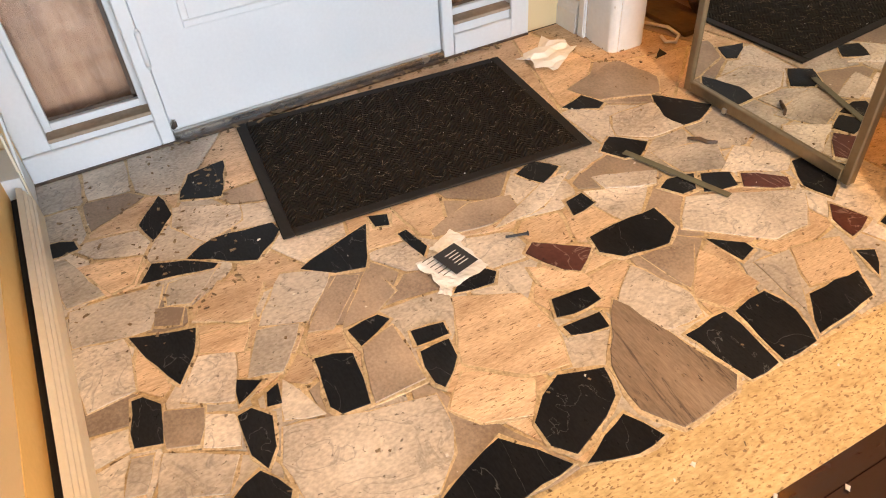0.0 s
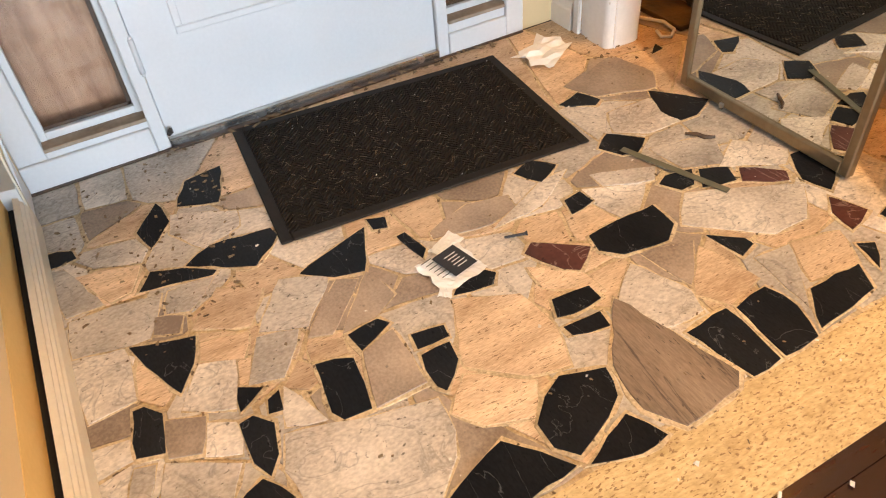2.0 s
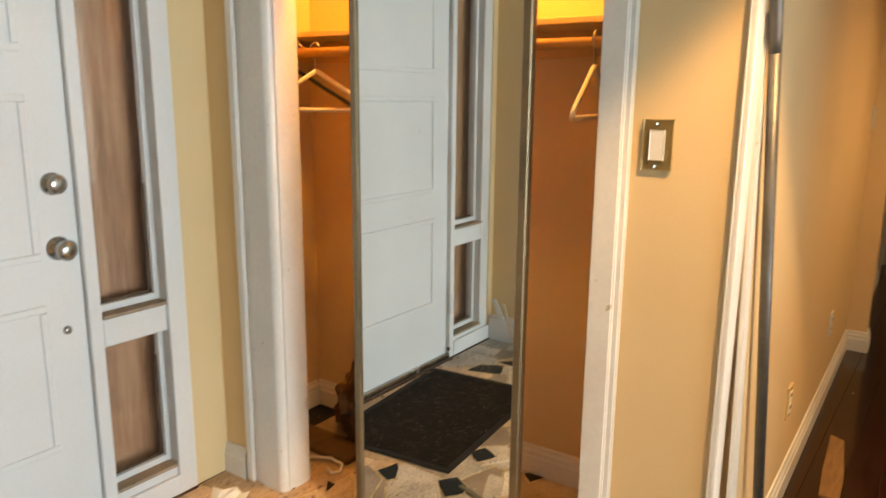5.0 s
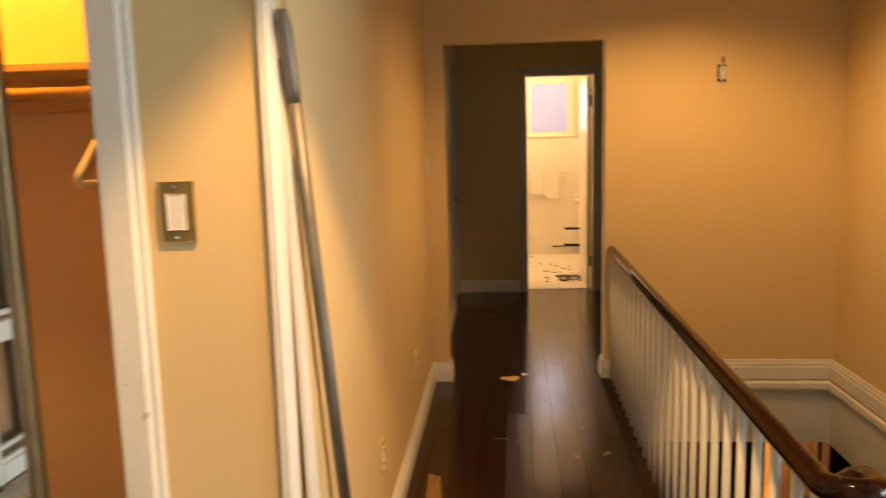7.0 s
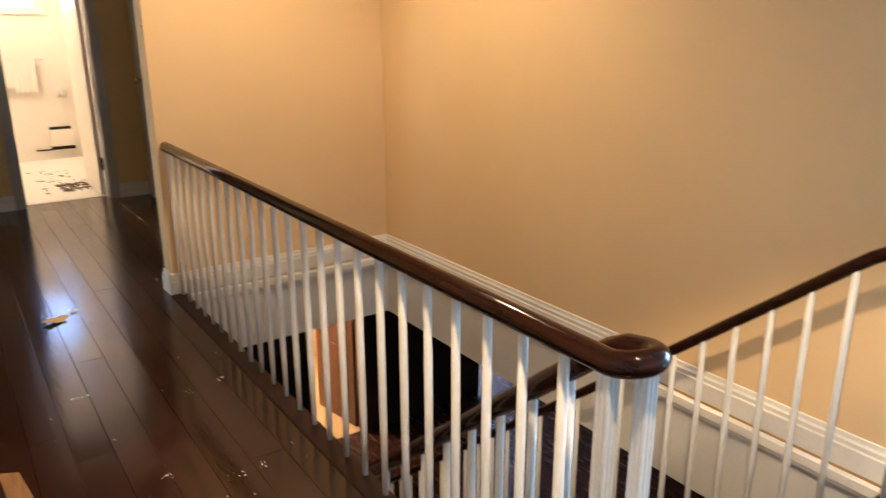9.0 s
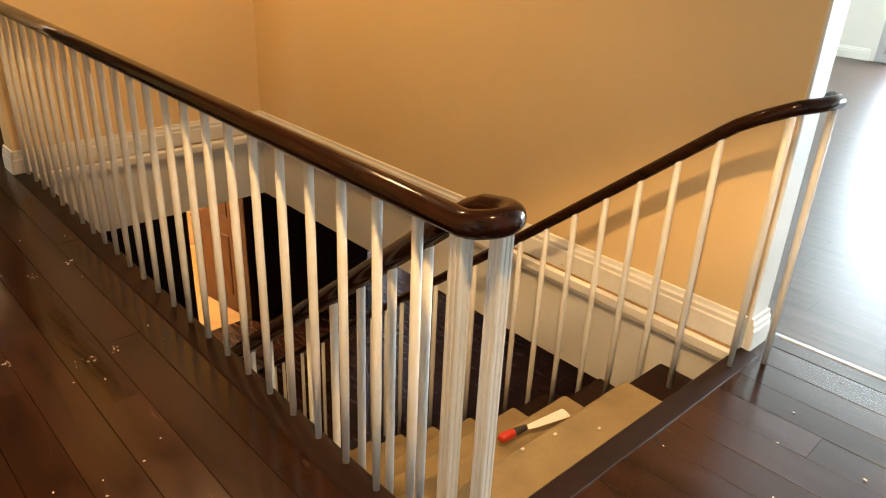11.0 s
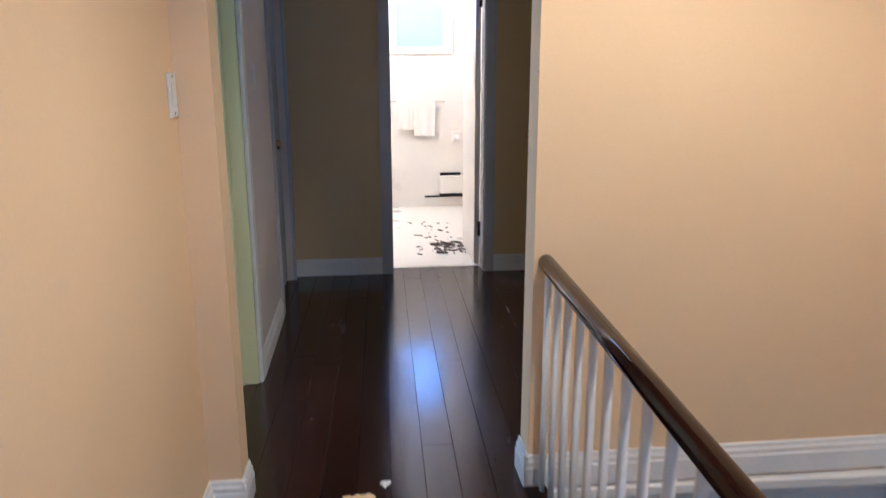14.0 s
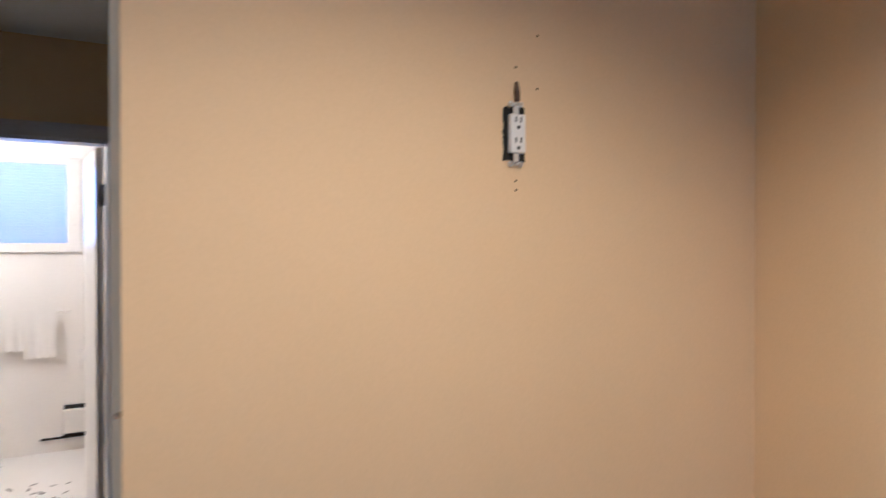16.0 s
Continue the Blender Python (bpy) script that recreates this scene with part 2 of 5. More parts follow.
SCRAP = surf("torn_yellow_card", (0.68, 0.53, 0.29), (0.80, 0.65, 0.39), 9, 0.8, 0.001, 60)
CARD = surf("torn_card", (0.55, 0.40, 0.18), (0.68, 0.50, 0.25), 9, 0.8, 0.001, 60)
RAWWOOD = surf("raw_wood", (0.42, 0.25, 0.10), (0.55, 0.34, 0.15), 8, 0.7, 0.001, 50, stretch=(1, 8, 1))
OFFCUT = surf("weathered_offcut", (0.15, 0.075, 0.028), (0.27, 0.145, 0.06), 8, 0.75, 0.001, 50, stretch=(8, 1, 1))
SILL = surf("dirty_sill", (0.24, 0.17, 0.11), (0.42, 0.31, 0.22), 12, 0.8, 0.001, 60)
PLASTIC = surf("white_plastic", (0.72, 0.70, 0.66), (0.78, 0.76, 0.72), 8, 0.35)
PLATE_GREY = surf("dull_floor_strip", (0.36, 0.36, 0.37), (0.46, 0.46, 0.47), 9, 0.45, 0, 60, metal=0.3)
PLATE = surf("antique_plate", (0.24, 0.17, 0.07), (0.34, 0.25, 0.11), 12, 0.4, 0, 60, metal=0.6)
# near-black put in place of the shade inside holes, slots and gaps
HOLE_SHADE = surf("hole_shade_black", (0.01, 0.009, 0.008), (0.018, 0.016, 0.014), 20, 0.9)
OLIVE = surf("olive_strip", (0.10, 0.095, 0.06), (0.15, 0.14, 0.09), 10, 0.5)
RED = surf("red_plastic", (0.5, 0.03, 0.02), (0.6, 0.05, 0.03), 8, 0.4)
BAG = surf("dark_bag", (0.03, 0.017, 0.010), (0.11, 0.06, 0.03), 16, 0.5, 0.004, 50)
LITTER = surf("litter", (0.10, 0.06, 0.03), (0.30, 0.21, 0.12), 30, 0.9)
CRUMB = surf("plaster_crumbs", (0.62, 0.56, 0.48), (0.78, 0.72, 0.64), 30, 0.9)
STRAW = surf("pine_needles", (0.09, 0.06, 0.035), (0.24, 0.17, 0.11), 30, 0.8)
LOWWOOD = surf("red_brown_door", (0.050, 0.016, 0.007), (0.095, 0.032, 0.013), 5, 0.35, 0.0004, 50, stretch=(8, 8, 0.7))
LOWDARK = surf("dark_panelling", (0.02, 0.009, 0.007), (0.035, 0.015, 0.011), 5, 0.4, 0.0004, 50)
LOWFLOOR = surf("lower_floor", (0.045, 0.016, 0.009), (0.07, 0.026, 0.014), 5, 0.25, 0.0005, 50, stretch=(6, 1, 1))
BLIND = surf("blind_slat", (0.75, 0.75, 0.74), (0.8, 0.8, 0.79), 8, 0.4)
SKYGLOW = glow("bright_sky", (0.56, 0.57, 1.0), 1.2)

GLASS = bpy.data.materials.new("window_glass")
GLASS.use_nodes = True
_g = GLASS.node_tree.nodes["Principled BSDF"]
_g.inputs["Transmission Weight"].default_value, _g.inputs["Roughness"].default_value = 1.0, 0.03
_g.inputs["IOR"].default_value = 1.45
MIRROR = bpy.data.materials.new("mirror_glass")
MIRROR.use_nodes = True
_g = MIRROR.node_tree.nodes["Principled BSDF"]
_g.inputs["Metallic"].default_value, _g.inputs["Roughness"].default_value = 1.0, 0.015
_g.inputs["Base Color"].default_value = (0.80, 0.83, 0.81, 1)

# doormat pile: dark fibre with a chevron relief
MATPILE = surf("mat_pile", (0.010, 0.007, 0.005), (0.028, 0.02, 0.014), 60, 0.95, 0.0, 300)
for _m in (MATPILE, RUBBER):
    _m.node_tree.nodes["Principled BSDF"].inputs["Specular IOR Level"].default_value = 0.15
_n, _l = MATPILE.node_tree.nodes, MATPILE.node_tree.links
_co = _n.new("ShaderNodeTexCoord")
_sep = _n.new("ShaderNodeSeparateXYZ")
_l.new(_co.outputs["Object"], _sep.inputs[0])
_pp = _n.new("ShaderNodeMath")
_pp.operation = "PINGPONG"
_pp.inputs[1].default_value = 0.03
_l.new(_sep.outputs[1], _pp.inputs[0])
_ad = _n.new("ShaderNodeMath")
_l.new(_sep.outputs[0], _ad.inputs[0])
_l.new(_pp.outputs[0], _ad.inputs[1])
_si = _n.new("ShaderNodeMath")
_si.operation = "MULTIPLY"
_si.inputs[1].default_value = 420
_l.new(_ad.outputs[0], _si.inputs[0])
_sn = _n.new("ShaderNodeMath")
_sn.operation = "SINE"
_l.new(_si.outputs[0], _sn.inputs[0])
_bp = _n.new("ShaderNodeBump")
_bp.inputs["Distance"].default_value = 0.004
_l.new(_sn.outputs[0], _bp.inputs["Height"])
_l.new(_bp.outputs[0], _n["Principled BSDF"].inputs["Normal"])


# ---- mesh tools ----
def part(name, bm, material, parent=None, label="", smooth=False):
    bmesh.ops.recalc_face_normals(bm, faces=bm.faces)
    me = bpy.data.meshes.new(name)
    bm.to_mesh(me)
    bm.free()
    me.materials.append(material)
    if smooth:
        me.polygons.foreach_set("use_smooth", [True] * len(me.polygons))
    return place(name, me, parent, label)


def place(name, me, parent=None, label=""):
    ob = new(name, me)
    if parent:
        ob.parent = parent
        base = parent if parent.parent is None else parent.parent
        shift = Matrix.Translation(-Vector(base["base"])) if "base" in base else Matrix()
        if parent.parent is None:
            ob.matrix_parent_inverse = shift
    if label:
        ob["label"] = label
    return ob


def thing(name, label, category, base=(0, 0, 0), group="", kind=""):
    ob = new(name)
    ob.empty_display_size = 0.05
    ob.location = base
    ob["base"] = base
    return tagged(ob, label, category, group, kind)


def box(bm, x0, x1, y0, y1, z0, z1, bevel=0.0, seg=1):
    r = bmesh.ops.create_cube(bm, size=1.0)
    for v in r["verts"]:
        v.co = Vector((x0 + (v.co.x + 0.5) * (x1 - x0), y0 + (v.co.y + 0.5) * (y1 - y0), z0 + (v.co.z + 0.5) * (z1 - z0)))
    if bevel:
        es = list({e for v in r["verts"] for e in v.link_edges})
        bmesh.ops.bevel(bm, geom=es, offset=bevel, segments=seg, affect="EDGES")
    return bm


def B(*a, bevel=0.0, seg=1):
    return box(bmesh.new(), *a, bevel=bevel, seg=seg)


def boxes(*rows, bevel=0.0):
    bm = bmesh.new()
    for r in rows:
        box(bm, *r, bevel=bevel)
    return bm


def tube(pts, radii, seg=12, flat=1.0, bm=None):
    """A round bar along points; radii a number or one for each point."""
    bm = bm or bmesh.new()
    pts = [Vector(p) for p in pts]
    if not hasattr(radii, "__len__"):
        radii = [radii] * len(pts)
    rings, side = [], None
    for i, p in enumerate(pts):
        d = (pts[min(i + 1, len(pts) - 1)] - pts[max(i - 1, 0)]).normalized()
        if side is None:
            side = d.cross(Vector((0, 0, 1)))
            if side.length < 0.05:
                side = d.cross(Vector((1, 0, 0)))
        side = (side - d * side.dot(d)).normalized()
        up = side.cross(d).normalized()
        rings.append([bm.verts.new(p + radii[i] * (side * math.cos(2 * math.pi * k / seg) + up * flat * math.sin(2 * math.pi * k / seg)))
                      for k in range(seg)])
    for a, b in zip(rings, rings[1:]):
        for k in range(seg):
            bm.faces.new((a[k], a[(k + 1) % seg], b[(k + 1) % seg], b[k]))
    bm.faces.new(rings[0][::-1])
    bm.faces.new(rings[-1])
    return bm


def profile_run(p0, p1, normal, prof):
    """A moulding from p0 to p1: prof is (out, up) pairs, out along normal."""
    bm = bmesh.new()
    p0, p1, nv = Vector(p0), Vector(p1), Vector(normal)
    rings = [[bm.verts.new(p + nv * o + Vector((0, 0, u))) for o, u in prof] for p in (p0, p1)]
    k = len(prof)
    for i in range(k):
        bm.faces.new((rings[0][i], rings[0][(i + 1) % k], rings[1][(i + 1) % k], rings[1][i]))
    bm.faces.new(rings[0])
    bm.faces.new(rings[1][::-1])
    return bm


BASE = [(0, 0), (0.017, 0), (0.017, 0.07), (0.013, 0.076), (0.013, 0.09), (0.008, 0.098), (0.006, 0.112), (0, 0.114)]


def baseboard(p0, p1, normal, material=TRIM, prof=BASE, label="white moulded wooden baseboard along the wall"):
    ob = part("baseboard", profile_run(p0, p1, normal, prof), material)
    return tagged(ob, label, "baseboard", kind="structure")


def wall(name, material, *rows, label="painted plaster wall"):
    return tagged(part(name, boxes(*rows), material), label, "wall", kind="structure")


def casing(name, rows, material=TRIM, label="white moulded door casing"):
    """Moulded boards round an opening: each row is a box, cut with a second, thinner bead."""
    t = thing(name, label, "trim", rows[0][::2], kind="structure")
    for r in rows:
        part("board", B(*r, bevel=0.004, seg=2), material, t)
    return t


# the stairwell stands slightly askew to the hall
SKEW = Matrix.Translation((1.05, 2.93, 0)) @ Matrix.Rotation(-0.0235, 4, "Z") @ Matrix.Translation((-1.05, -2.93, 0))


def askew(ob):
    ob.matrix_basis = SKEW @ ob.matrix_basis
    return ob


# ---- large structure ----
H = 2.48
LOW = -2.61
FX = -1.71
# front wall with its door and two sidelights
wall("wall_front", WALL, (FX - 0.16, FX, -1.98, -1.82, 0, H), (FX - 0.16, FX, -1.82, -0.17, 2.08, H), (FX - 0.16, FX, -0.17, 0.12, 0, H),
     label="yellow painted wall around the front door")
wall("wall_foyer_side", WALL, (FX, -0.2, -1.98, -1.866, 0, H), label="yellow painted side wall of the entry")
wall("wall_closet_front", WALL, (FX, -1.59, -0.02, 0.10, 0, H), (-1.59, -0.24, 0.0, 0.10, 1.86, H), (-0.24, 0, 0, 0.12, 0, H), (-1.59, -1.41, 0.0, 0.10, 0, 1.86), (-0.313, -0.24, 0.0, 0.10, 0, 1.86),
     label="yellow painted wall with the closet opening")
wall("wall_closet_back", WALL, (-1.98, -0.12, 0.62, 0.74, 0, H), (-1.98, -1.86, 0.12, 0.62, 0, H), (-0.12, -0.10, 0.12, 0.62, 0, H),
     label="yellow painted inside of the closet")
wall("wall_hall_left", WALL, (-0.12, 0.014, 0.12, 2.88, 0, H), (-0.12, 0.115, 2.88, 3.0, 0, H), label="yellow painted long wall of the upstairs hall")
wall("wall_hall_back_left", MAUVE, (-0.11, 0.03, 3.0, 3.06, 0, H), (-0.11, 0.03, 3.06, 3.86, 2.05, H), (-0.11, 0.03, 3.86, 4.80, 0, H),
     (-0.11, 0.03, 4.80, 5.48, 2.05, H), (-0.11, 0.03, 5.48, 5.58, 0, H), label="pale mauve wall with two doorways")
# end and right walls take the dimmed copy of the yellow paint
wall("wall_hall_end", DIM_WALL, (-0.11, 0.68, 5.58, 5.70, 0, H), (0.68, 1.31, 5.58, 5.70, 2.03, H), (1.31, 1.75, 5.58, 5.70, 0, H),
     label="yellow painted end wall with the bathroom doorway, in the dimmed paint copy")
wall("wall_hall_back_right", DIM_WALL, (1.61, 1.75, 3.05, 4.72, 0, H), (1.61, 1.75, 4.72, 5.38, 2.05, H), (1.61, 1.75, 5.38, 5.58, 0, H))
wall("wall_stair_end", WALL, (1.03, 2.455, 2.93, 3.05, -0.02, H), (0.115, 1.03, 2.93, 3.0, 1.965, H), label="yellow painted wall at the end of the stairwell")
askew(wall("wall_stair_side", WALL, (2.335, 2.435, -0.02, 2.99, -0.02, H), label="yellow painted tall wall beside the stairs"))
trimend = part("trim", boxes((2.331, 2.442, -0.032, -0.02, 0.0, H), bevel=0.003), TRIM)
tagged(askew(trimend), "white painted wooden end cap of the stair wall", "trim", kind="structure")
# living room beyond the stairs
wall("wall_living_far", CEIL, (8.5, 8.62, 1.55, 3.2, 0, H), (8.5, 8.62, -3.6, 1.55, 2.25, H), (8.5, 8.62, -4.7, -3.6, 0, H), label="pale grey living room wall with the patio opening")
wall("wall_living_north", CEIL, (2.36, 8.5, 3.08, 3.2, 0, H))
wall("wall_living_south", CEIL, (-0.34, 8.5, -4.7, -4.58, 0, H))
wall("wall_living_west", CEIL, (-0.34, -0.2, -4.58, -1.96, 0, H))
floorlow = tagged(part("floor_base", boxes((-2.0, 0.95, -4.7, 5.82, -0.39, -0.0205), (0.95, 2.38, -4.7, -0.1, -0.39, -0.0205), (2.38, 8.62, -4.7, 3.2, -0.39, -0.0205), (0.95, 1.75, 2.95, 5.82, -0.39, -0.0205)), GAP),
                  "dark sub-floor under the boards", "floor", kind="structure")
askew(tagged(part("floor_base", boxes((0.97, 1.045, -0.08, 2.98, -0.388, -0.022), (1.045, 2.44, -0.2, -0.035, -0.388, -0.022)), GAP), "dark sub-floor round the stairwell", "floor", kind="structure"))
tagged(part("ceiling", boxes((-2.1, 8.62, -4.7, 5.82, H, H + 0.1)), CEIL), "flat off-white ceiling over the hall and rooms", "ceiling", kind="structure")

# bathroom shell
wall("wall_bath", TILEW, (-0.3, 0.50, 8.0, 8.12, 0, H), (1.29, 2.2, 8.0, 8.12, 0, H), (0.50, 1.29, 8.0, 8.12, 0, 1.56), (0.50, 1.29, 8.0, 8.12, 2.15, H),
     (-0.3, -0.18, 5.70, 8.0, 0, H), (1.62, 1.74, 5.70, 8.0, 0, H), label="white bathroom walls around a small high window")
tagged(part("floor", boxes((-0.3, 2.2, 5.705, 8.0, -0.05, 0.004)), TILEW), "pale bathroom floor with scattered debris", "floor", kind="structure")
tagged(part("ceiling", boxes((-0.3, 2.2, 5.82, 8.12, H, H + 0.1)), CEIL), "white bathroom ceiling", "ceiling", kind="structure")
# green bedroom behind the first doorway
wall("wall_bedroom", GREEN, (-3.1, -3.0, 3.0, 5.6, 0, 1.0), (-3.1, -3.0, 3.0, 5.6, 2.0, H), (-3.1, -3.0, 4.3, 5.6, 1.0, 2.0), (-3.0, -0.11, 5.2, 5.3, 0, H), (-3.0, -0.13, 2.76, 2.86, 0, H),
     label="green painted bedroom walls")
tagged(part("floor", boxes((-3.0, -0.11, 2.86, 5.2, -0.05, -0.003)), WOOD), "dark bedroom floor", "floor", kind="structure")
tagged(part("ceiling", boxes((-3.1, -0.11, 2.76, 5.3, H, H + 0.1)), CEIL), "white bedroom ceiling", "ceiling", kind="structure")

# stairwell fascia and mouldings
LEDGE = [(0, -0.075), (0.022, -0.07), (0.03, -0.05), (0.03, -0.02), (0.02, -0.012), (0, -0.01)]
for a, b, nrm in (((1.045, 2.945, 0), (2.335, 2.945, 0), (0, -1, 0)), ((2.335, -0.02, 0), (2.335, 2.96, 0), (-1, 0, 0))):
    askew(tagged(part("trim", profile_run(a, b, nrm, LEDGE), TRIM), "cream moulded ledge round the stairwell", "trim", kind="structure"))
askew(tagged(part("trim", boxes((2.318, 2.334, -0.01, 2.94, -0.0105, -0.001)), RAWWOOD), "bare brown wood line under the stair baseboard", "trim", kind="structure"))
tagged(part("fascia", boxes((1.03, 2.38, 2.925, 3.05, -0.39, -0.022)), FASCIA), "white painted floor edge at the end of the stairwell", "fascia", kind="structure")
askew(tagged(part("fascia", boxes((2.33, 2.425, -0.03, 2.96, -0.391, -0.0222)), FASCIA), "white painted floor edge beside the stairs", "fascia", kind="structure"))
askew(tagged(part("fascia", boxes((1.045, 1.06, 0.0, 2.925, -0.39, -0.022), (1.06, 2.33, -0.05, -0.035, -0.39, -0.03)), FASCIA),
       "white painted floor edge below the spindles", "fascia", kind="structure"))
baseboard((1.045, 2.93, 0), (2.335, 2.93, 0), (0, -1, 0))
askew(baseboard((2.335, -0.02, 0), (2.335, 2.955, 0), (-1, 0, 0)))
baseboard((1.03, 2.915, 0), (1.03, 3.06, 0), (-1, 0, 0))
baseboard((1.015, 2.93, 0), (1.05, 2.93, 0), (0, -1, 0))
baseboard((0.014, 0.122, 0), (0.014, 2.88, 0), (1, 0, 0))
baseboard((0, 2.88, 0), (0.13, 2.88, 0), (0, -1, 0))
baseboard((0.115, 2.865, 0), (0.115, 3.0, 0), (1, 0, 0))
baseboard((-0.245, 0, 0), (0.015, 0, 0), (0, -1, 0))
baseboard((0.03, 3.93, 0), (0.03, 4.74, 0), (1, 0, 0))
baseboard((0.03, 5.58, 0), (0.615, 5.58, 0), (0, -1, 0))
baseboard((1.375, 5.58, 0), (1.61, 5.58, 0), (0, -1, 0))
baseboard((1.61, 3.05, 0), (1.61, 4.66, 0), (-1, 0, 0))
baseboard((-1.86, 0.62, 0), (-0.12, 0.62, 0), (0, -1, 0))
baseboard((-1.86, 0.12, 0), (-1.86, 0.60, 0), (1, 0, 0))
baseboard((FX, -0.02, 0), (-1.6, -0.02, 0), (0, -1, 0))
askew(baseboard((2.331, -0.032, 0), (2.445, -0.032, 0), (0, -1, 0)))
askew(baseboard((2.4355, -0.02, 0), (2.4355, 3.04, 0), (1, 0, 0)))
baseboard((8.5, 1.6, 0), (8.5, 3.08, 0), (-1, 0, 0))
# loose baseboard of the entry, standing off the wall
loose = [(-0.012, 0), (0.016, 0), (0.016, 0.06), (0.012, 0.066), (0.012, 0.076), (0.007, 0.082), (0.007, 0.09), (0.001, 0.096), (0.001, 0.104), (-0.012, 0.11)]
baseboard((-1.53, -1.828, 0), (-0.22, -1.828, 0), (0, 1, 0), CREAM, loose, "cream fluted baseboard pulled loose from the wall")
# solid near-black box painted for the shade between board and wall
tagged(part("trim", boxes((-1.6, -0.21, -1.864, -1.8405, 0.0, 0.075)), HOLE_SHADE), "near-black box standing in for shade behind the loose baseboard", "trim", kind="structure")
tagged(part("trim", profile_run((-1.70, -1.866, 0), (-1.535, -1.866, 0), (0, 1, 0), [(0, 0), (0.045, 0), (0.045, 0.13), (0, 0.135)]), WHITE), "white baseboard stub beside the sidelight", "trim", kind="structure")

tagged(part("trim", boxes((-1.535, -0.205, -1.8658, -1.8642, 0.0, 0.20)), BARE), "orange strip of bare wall above the loose baseboard", "trim", kind="structure")
tagged(part("trim", boxes((FX + 0.012, FX + 0.02, -1.82, -1.42, 0.0, 0.006), (FX + 0.012, FX + 0.02, -0.5, -0.17, 0.0, 0.006), (FX + 0.012, FX + 0.03, -1.42, -0.5, 0.0, 0.006)), BAG), "line of black dirt along the door frame", "trim", kind="structure")

# torn slivers of the side trim leaning in the door corner
for foot, tip, wide, mat in (((-1.526, -1.819, 0.0), (-1.610, -1.822, 0.221), 0.020, CREAM), ((-1.560, -1.828, 0.0), (-1.660, -1.809, 0.246), 0.030, WHITE)):
    foot, tip = Vector(foot), Vector(tip)
    bm = bmesh.new()
    rows = []
    for q, w in ((0.0, 0.25), (0.12, 0.7), (0.5, 0.9), (1.0, 1.0)):
        c = foot.lerp(tip, q)
        rows.append([bm.verts.new((c.x + sx * wide * w / 2, c.y + sy * 0.003, c.z + 0.002 * sx)) for sx, sy in ((-1, -1), (1, -1), (1, 1), (-1, 1))])
    for a, b in zip(rows, rows[1:]):
        for k in range(4):
            bm.faces.new((a[k], a[(k + 1) % 4], b[(k + 1) % 4], b[k]))
    bm.faces.new(rows[0][::-1])
    bm.faces.new(rows[-1])
    tagged(part("wood_sliver", bm, mat), "torn sliver of painted wood leaning at the door corner", "scrap", "torn wood slivers")

# door casings
casing("closet_casing", [(-0.318, -0.255, -0.02, 0.0, 0, 1.92), (-0.30, -0.238, -0.012, 0.0, 0.0, 1.92), (-0.318, -0.305, 0.0, 0.1, 0, 1.86)], label="white moulded casing of the closet opening")
cc = casing("closet_casing", [(-1.59, -1.555, -0.035, -0.02, 0, 1.92), (-1.558, -1.528, -0.022, 0.0, 0, 1.92), (-1.41, -1.405, 0.0, 0.1, 0, 1.86)], label="white casing with a rounded post beside the closet")
bm = bmesh.new()
rim = [(-1.527, 0.0), (-1.527, -0.026)] + [(-1.436 + 0.026 * math.sin(k * math.pi / 12), 0.0 - 0.026 * math.cos(k * math.pi / 12)) for k in range(7)] + [(-1.41, 0.0)]
lo, hi = [bm.verts.new((x, y, 0)) for x, y in rim], [bm.verts.new((x, y, 1.86)) for x, y in rim]
for k in range(len(rim)):
    bm.faces.new((lo[k], lo[(k + 1) % len(rim)], hi[(k + 1) % len(rim)], hi[k]))
part("rounded_board", bm, TRIM, cc)
casing("closet_casing", [(-1.59, -0.24, -0.02, 0.0, 1.86, 1.93)], label="white head casing over the closet")
casing("bath_casing", [(0.615, 0.685, 5.562, 5.58, 0, 2.10), (1.305, 1.375, 5.562, 5.58, 0, 2.10), (0.685, 1.305, 5.562, 5.58, 2.028, 2.10),
                       (0.622, 0.640, 5.554, 5.564, 0, 2.095), (1.35, 1.368, 5.554, 5.564, 0, 2.095), (0.640, 1.35, 5.554, 5.564, 2.078, 2.095),
                       (0.68, 0.69, 5.58, 5.70, 0, 2.03), (1.30, 1.312, 5.58, 5.70, 0, 2.03), (0.69, 1.30, 5.58, 5.70, 2.02, 2.03)], GREY, "grey-white moulded casing of the bathroom door")
casing("bedroom_casing", [(0.03, 0.046, 3.86, 3.93, 0, 2.11), (0.03, 0.046, 3.02, 3.06, 0, 2.11), (0.03, 0.046, 3.06, 3.86, 2.05, 2.11)], TRIM, "white casing of the bedroom doorway")
gj = casing("bedroom_jamb", [(-0.11, 0.03, 3.845, 3.86, 0, 2.05), (-0.085, -0.03, 3.833, 3.845, 0, 2.05), (-0.11, 0.03, 3.06, 3.075, 0, 2.05)], GREEN, "pale green painted door jamb")
part("hinge", B(-0.104, -0.070, 3.836, 3.845, 1.64, 1.735), BRASS, gj)
part("hinge", B(-0.104, -0.070, 3.836, 3.845, 0.185, 0.275), IRON, gj)
casing("closed_room_casing", [(0.03, 0.048, 4.74, 4.805, 0, 2.11), (0.03, 0.048, 5.475, 5.54, 0, 2.11), (0.03, 0.048, 4.805, 5.475, 2.045, 2.11)], GREY, "grey painted casing of a shut door")
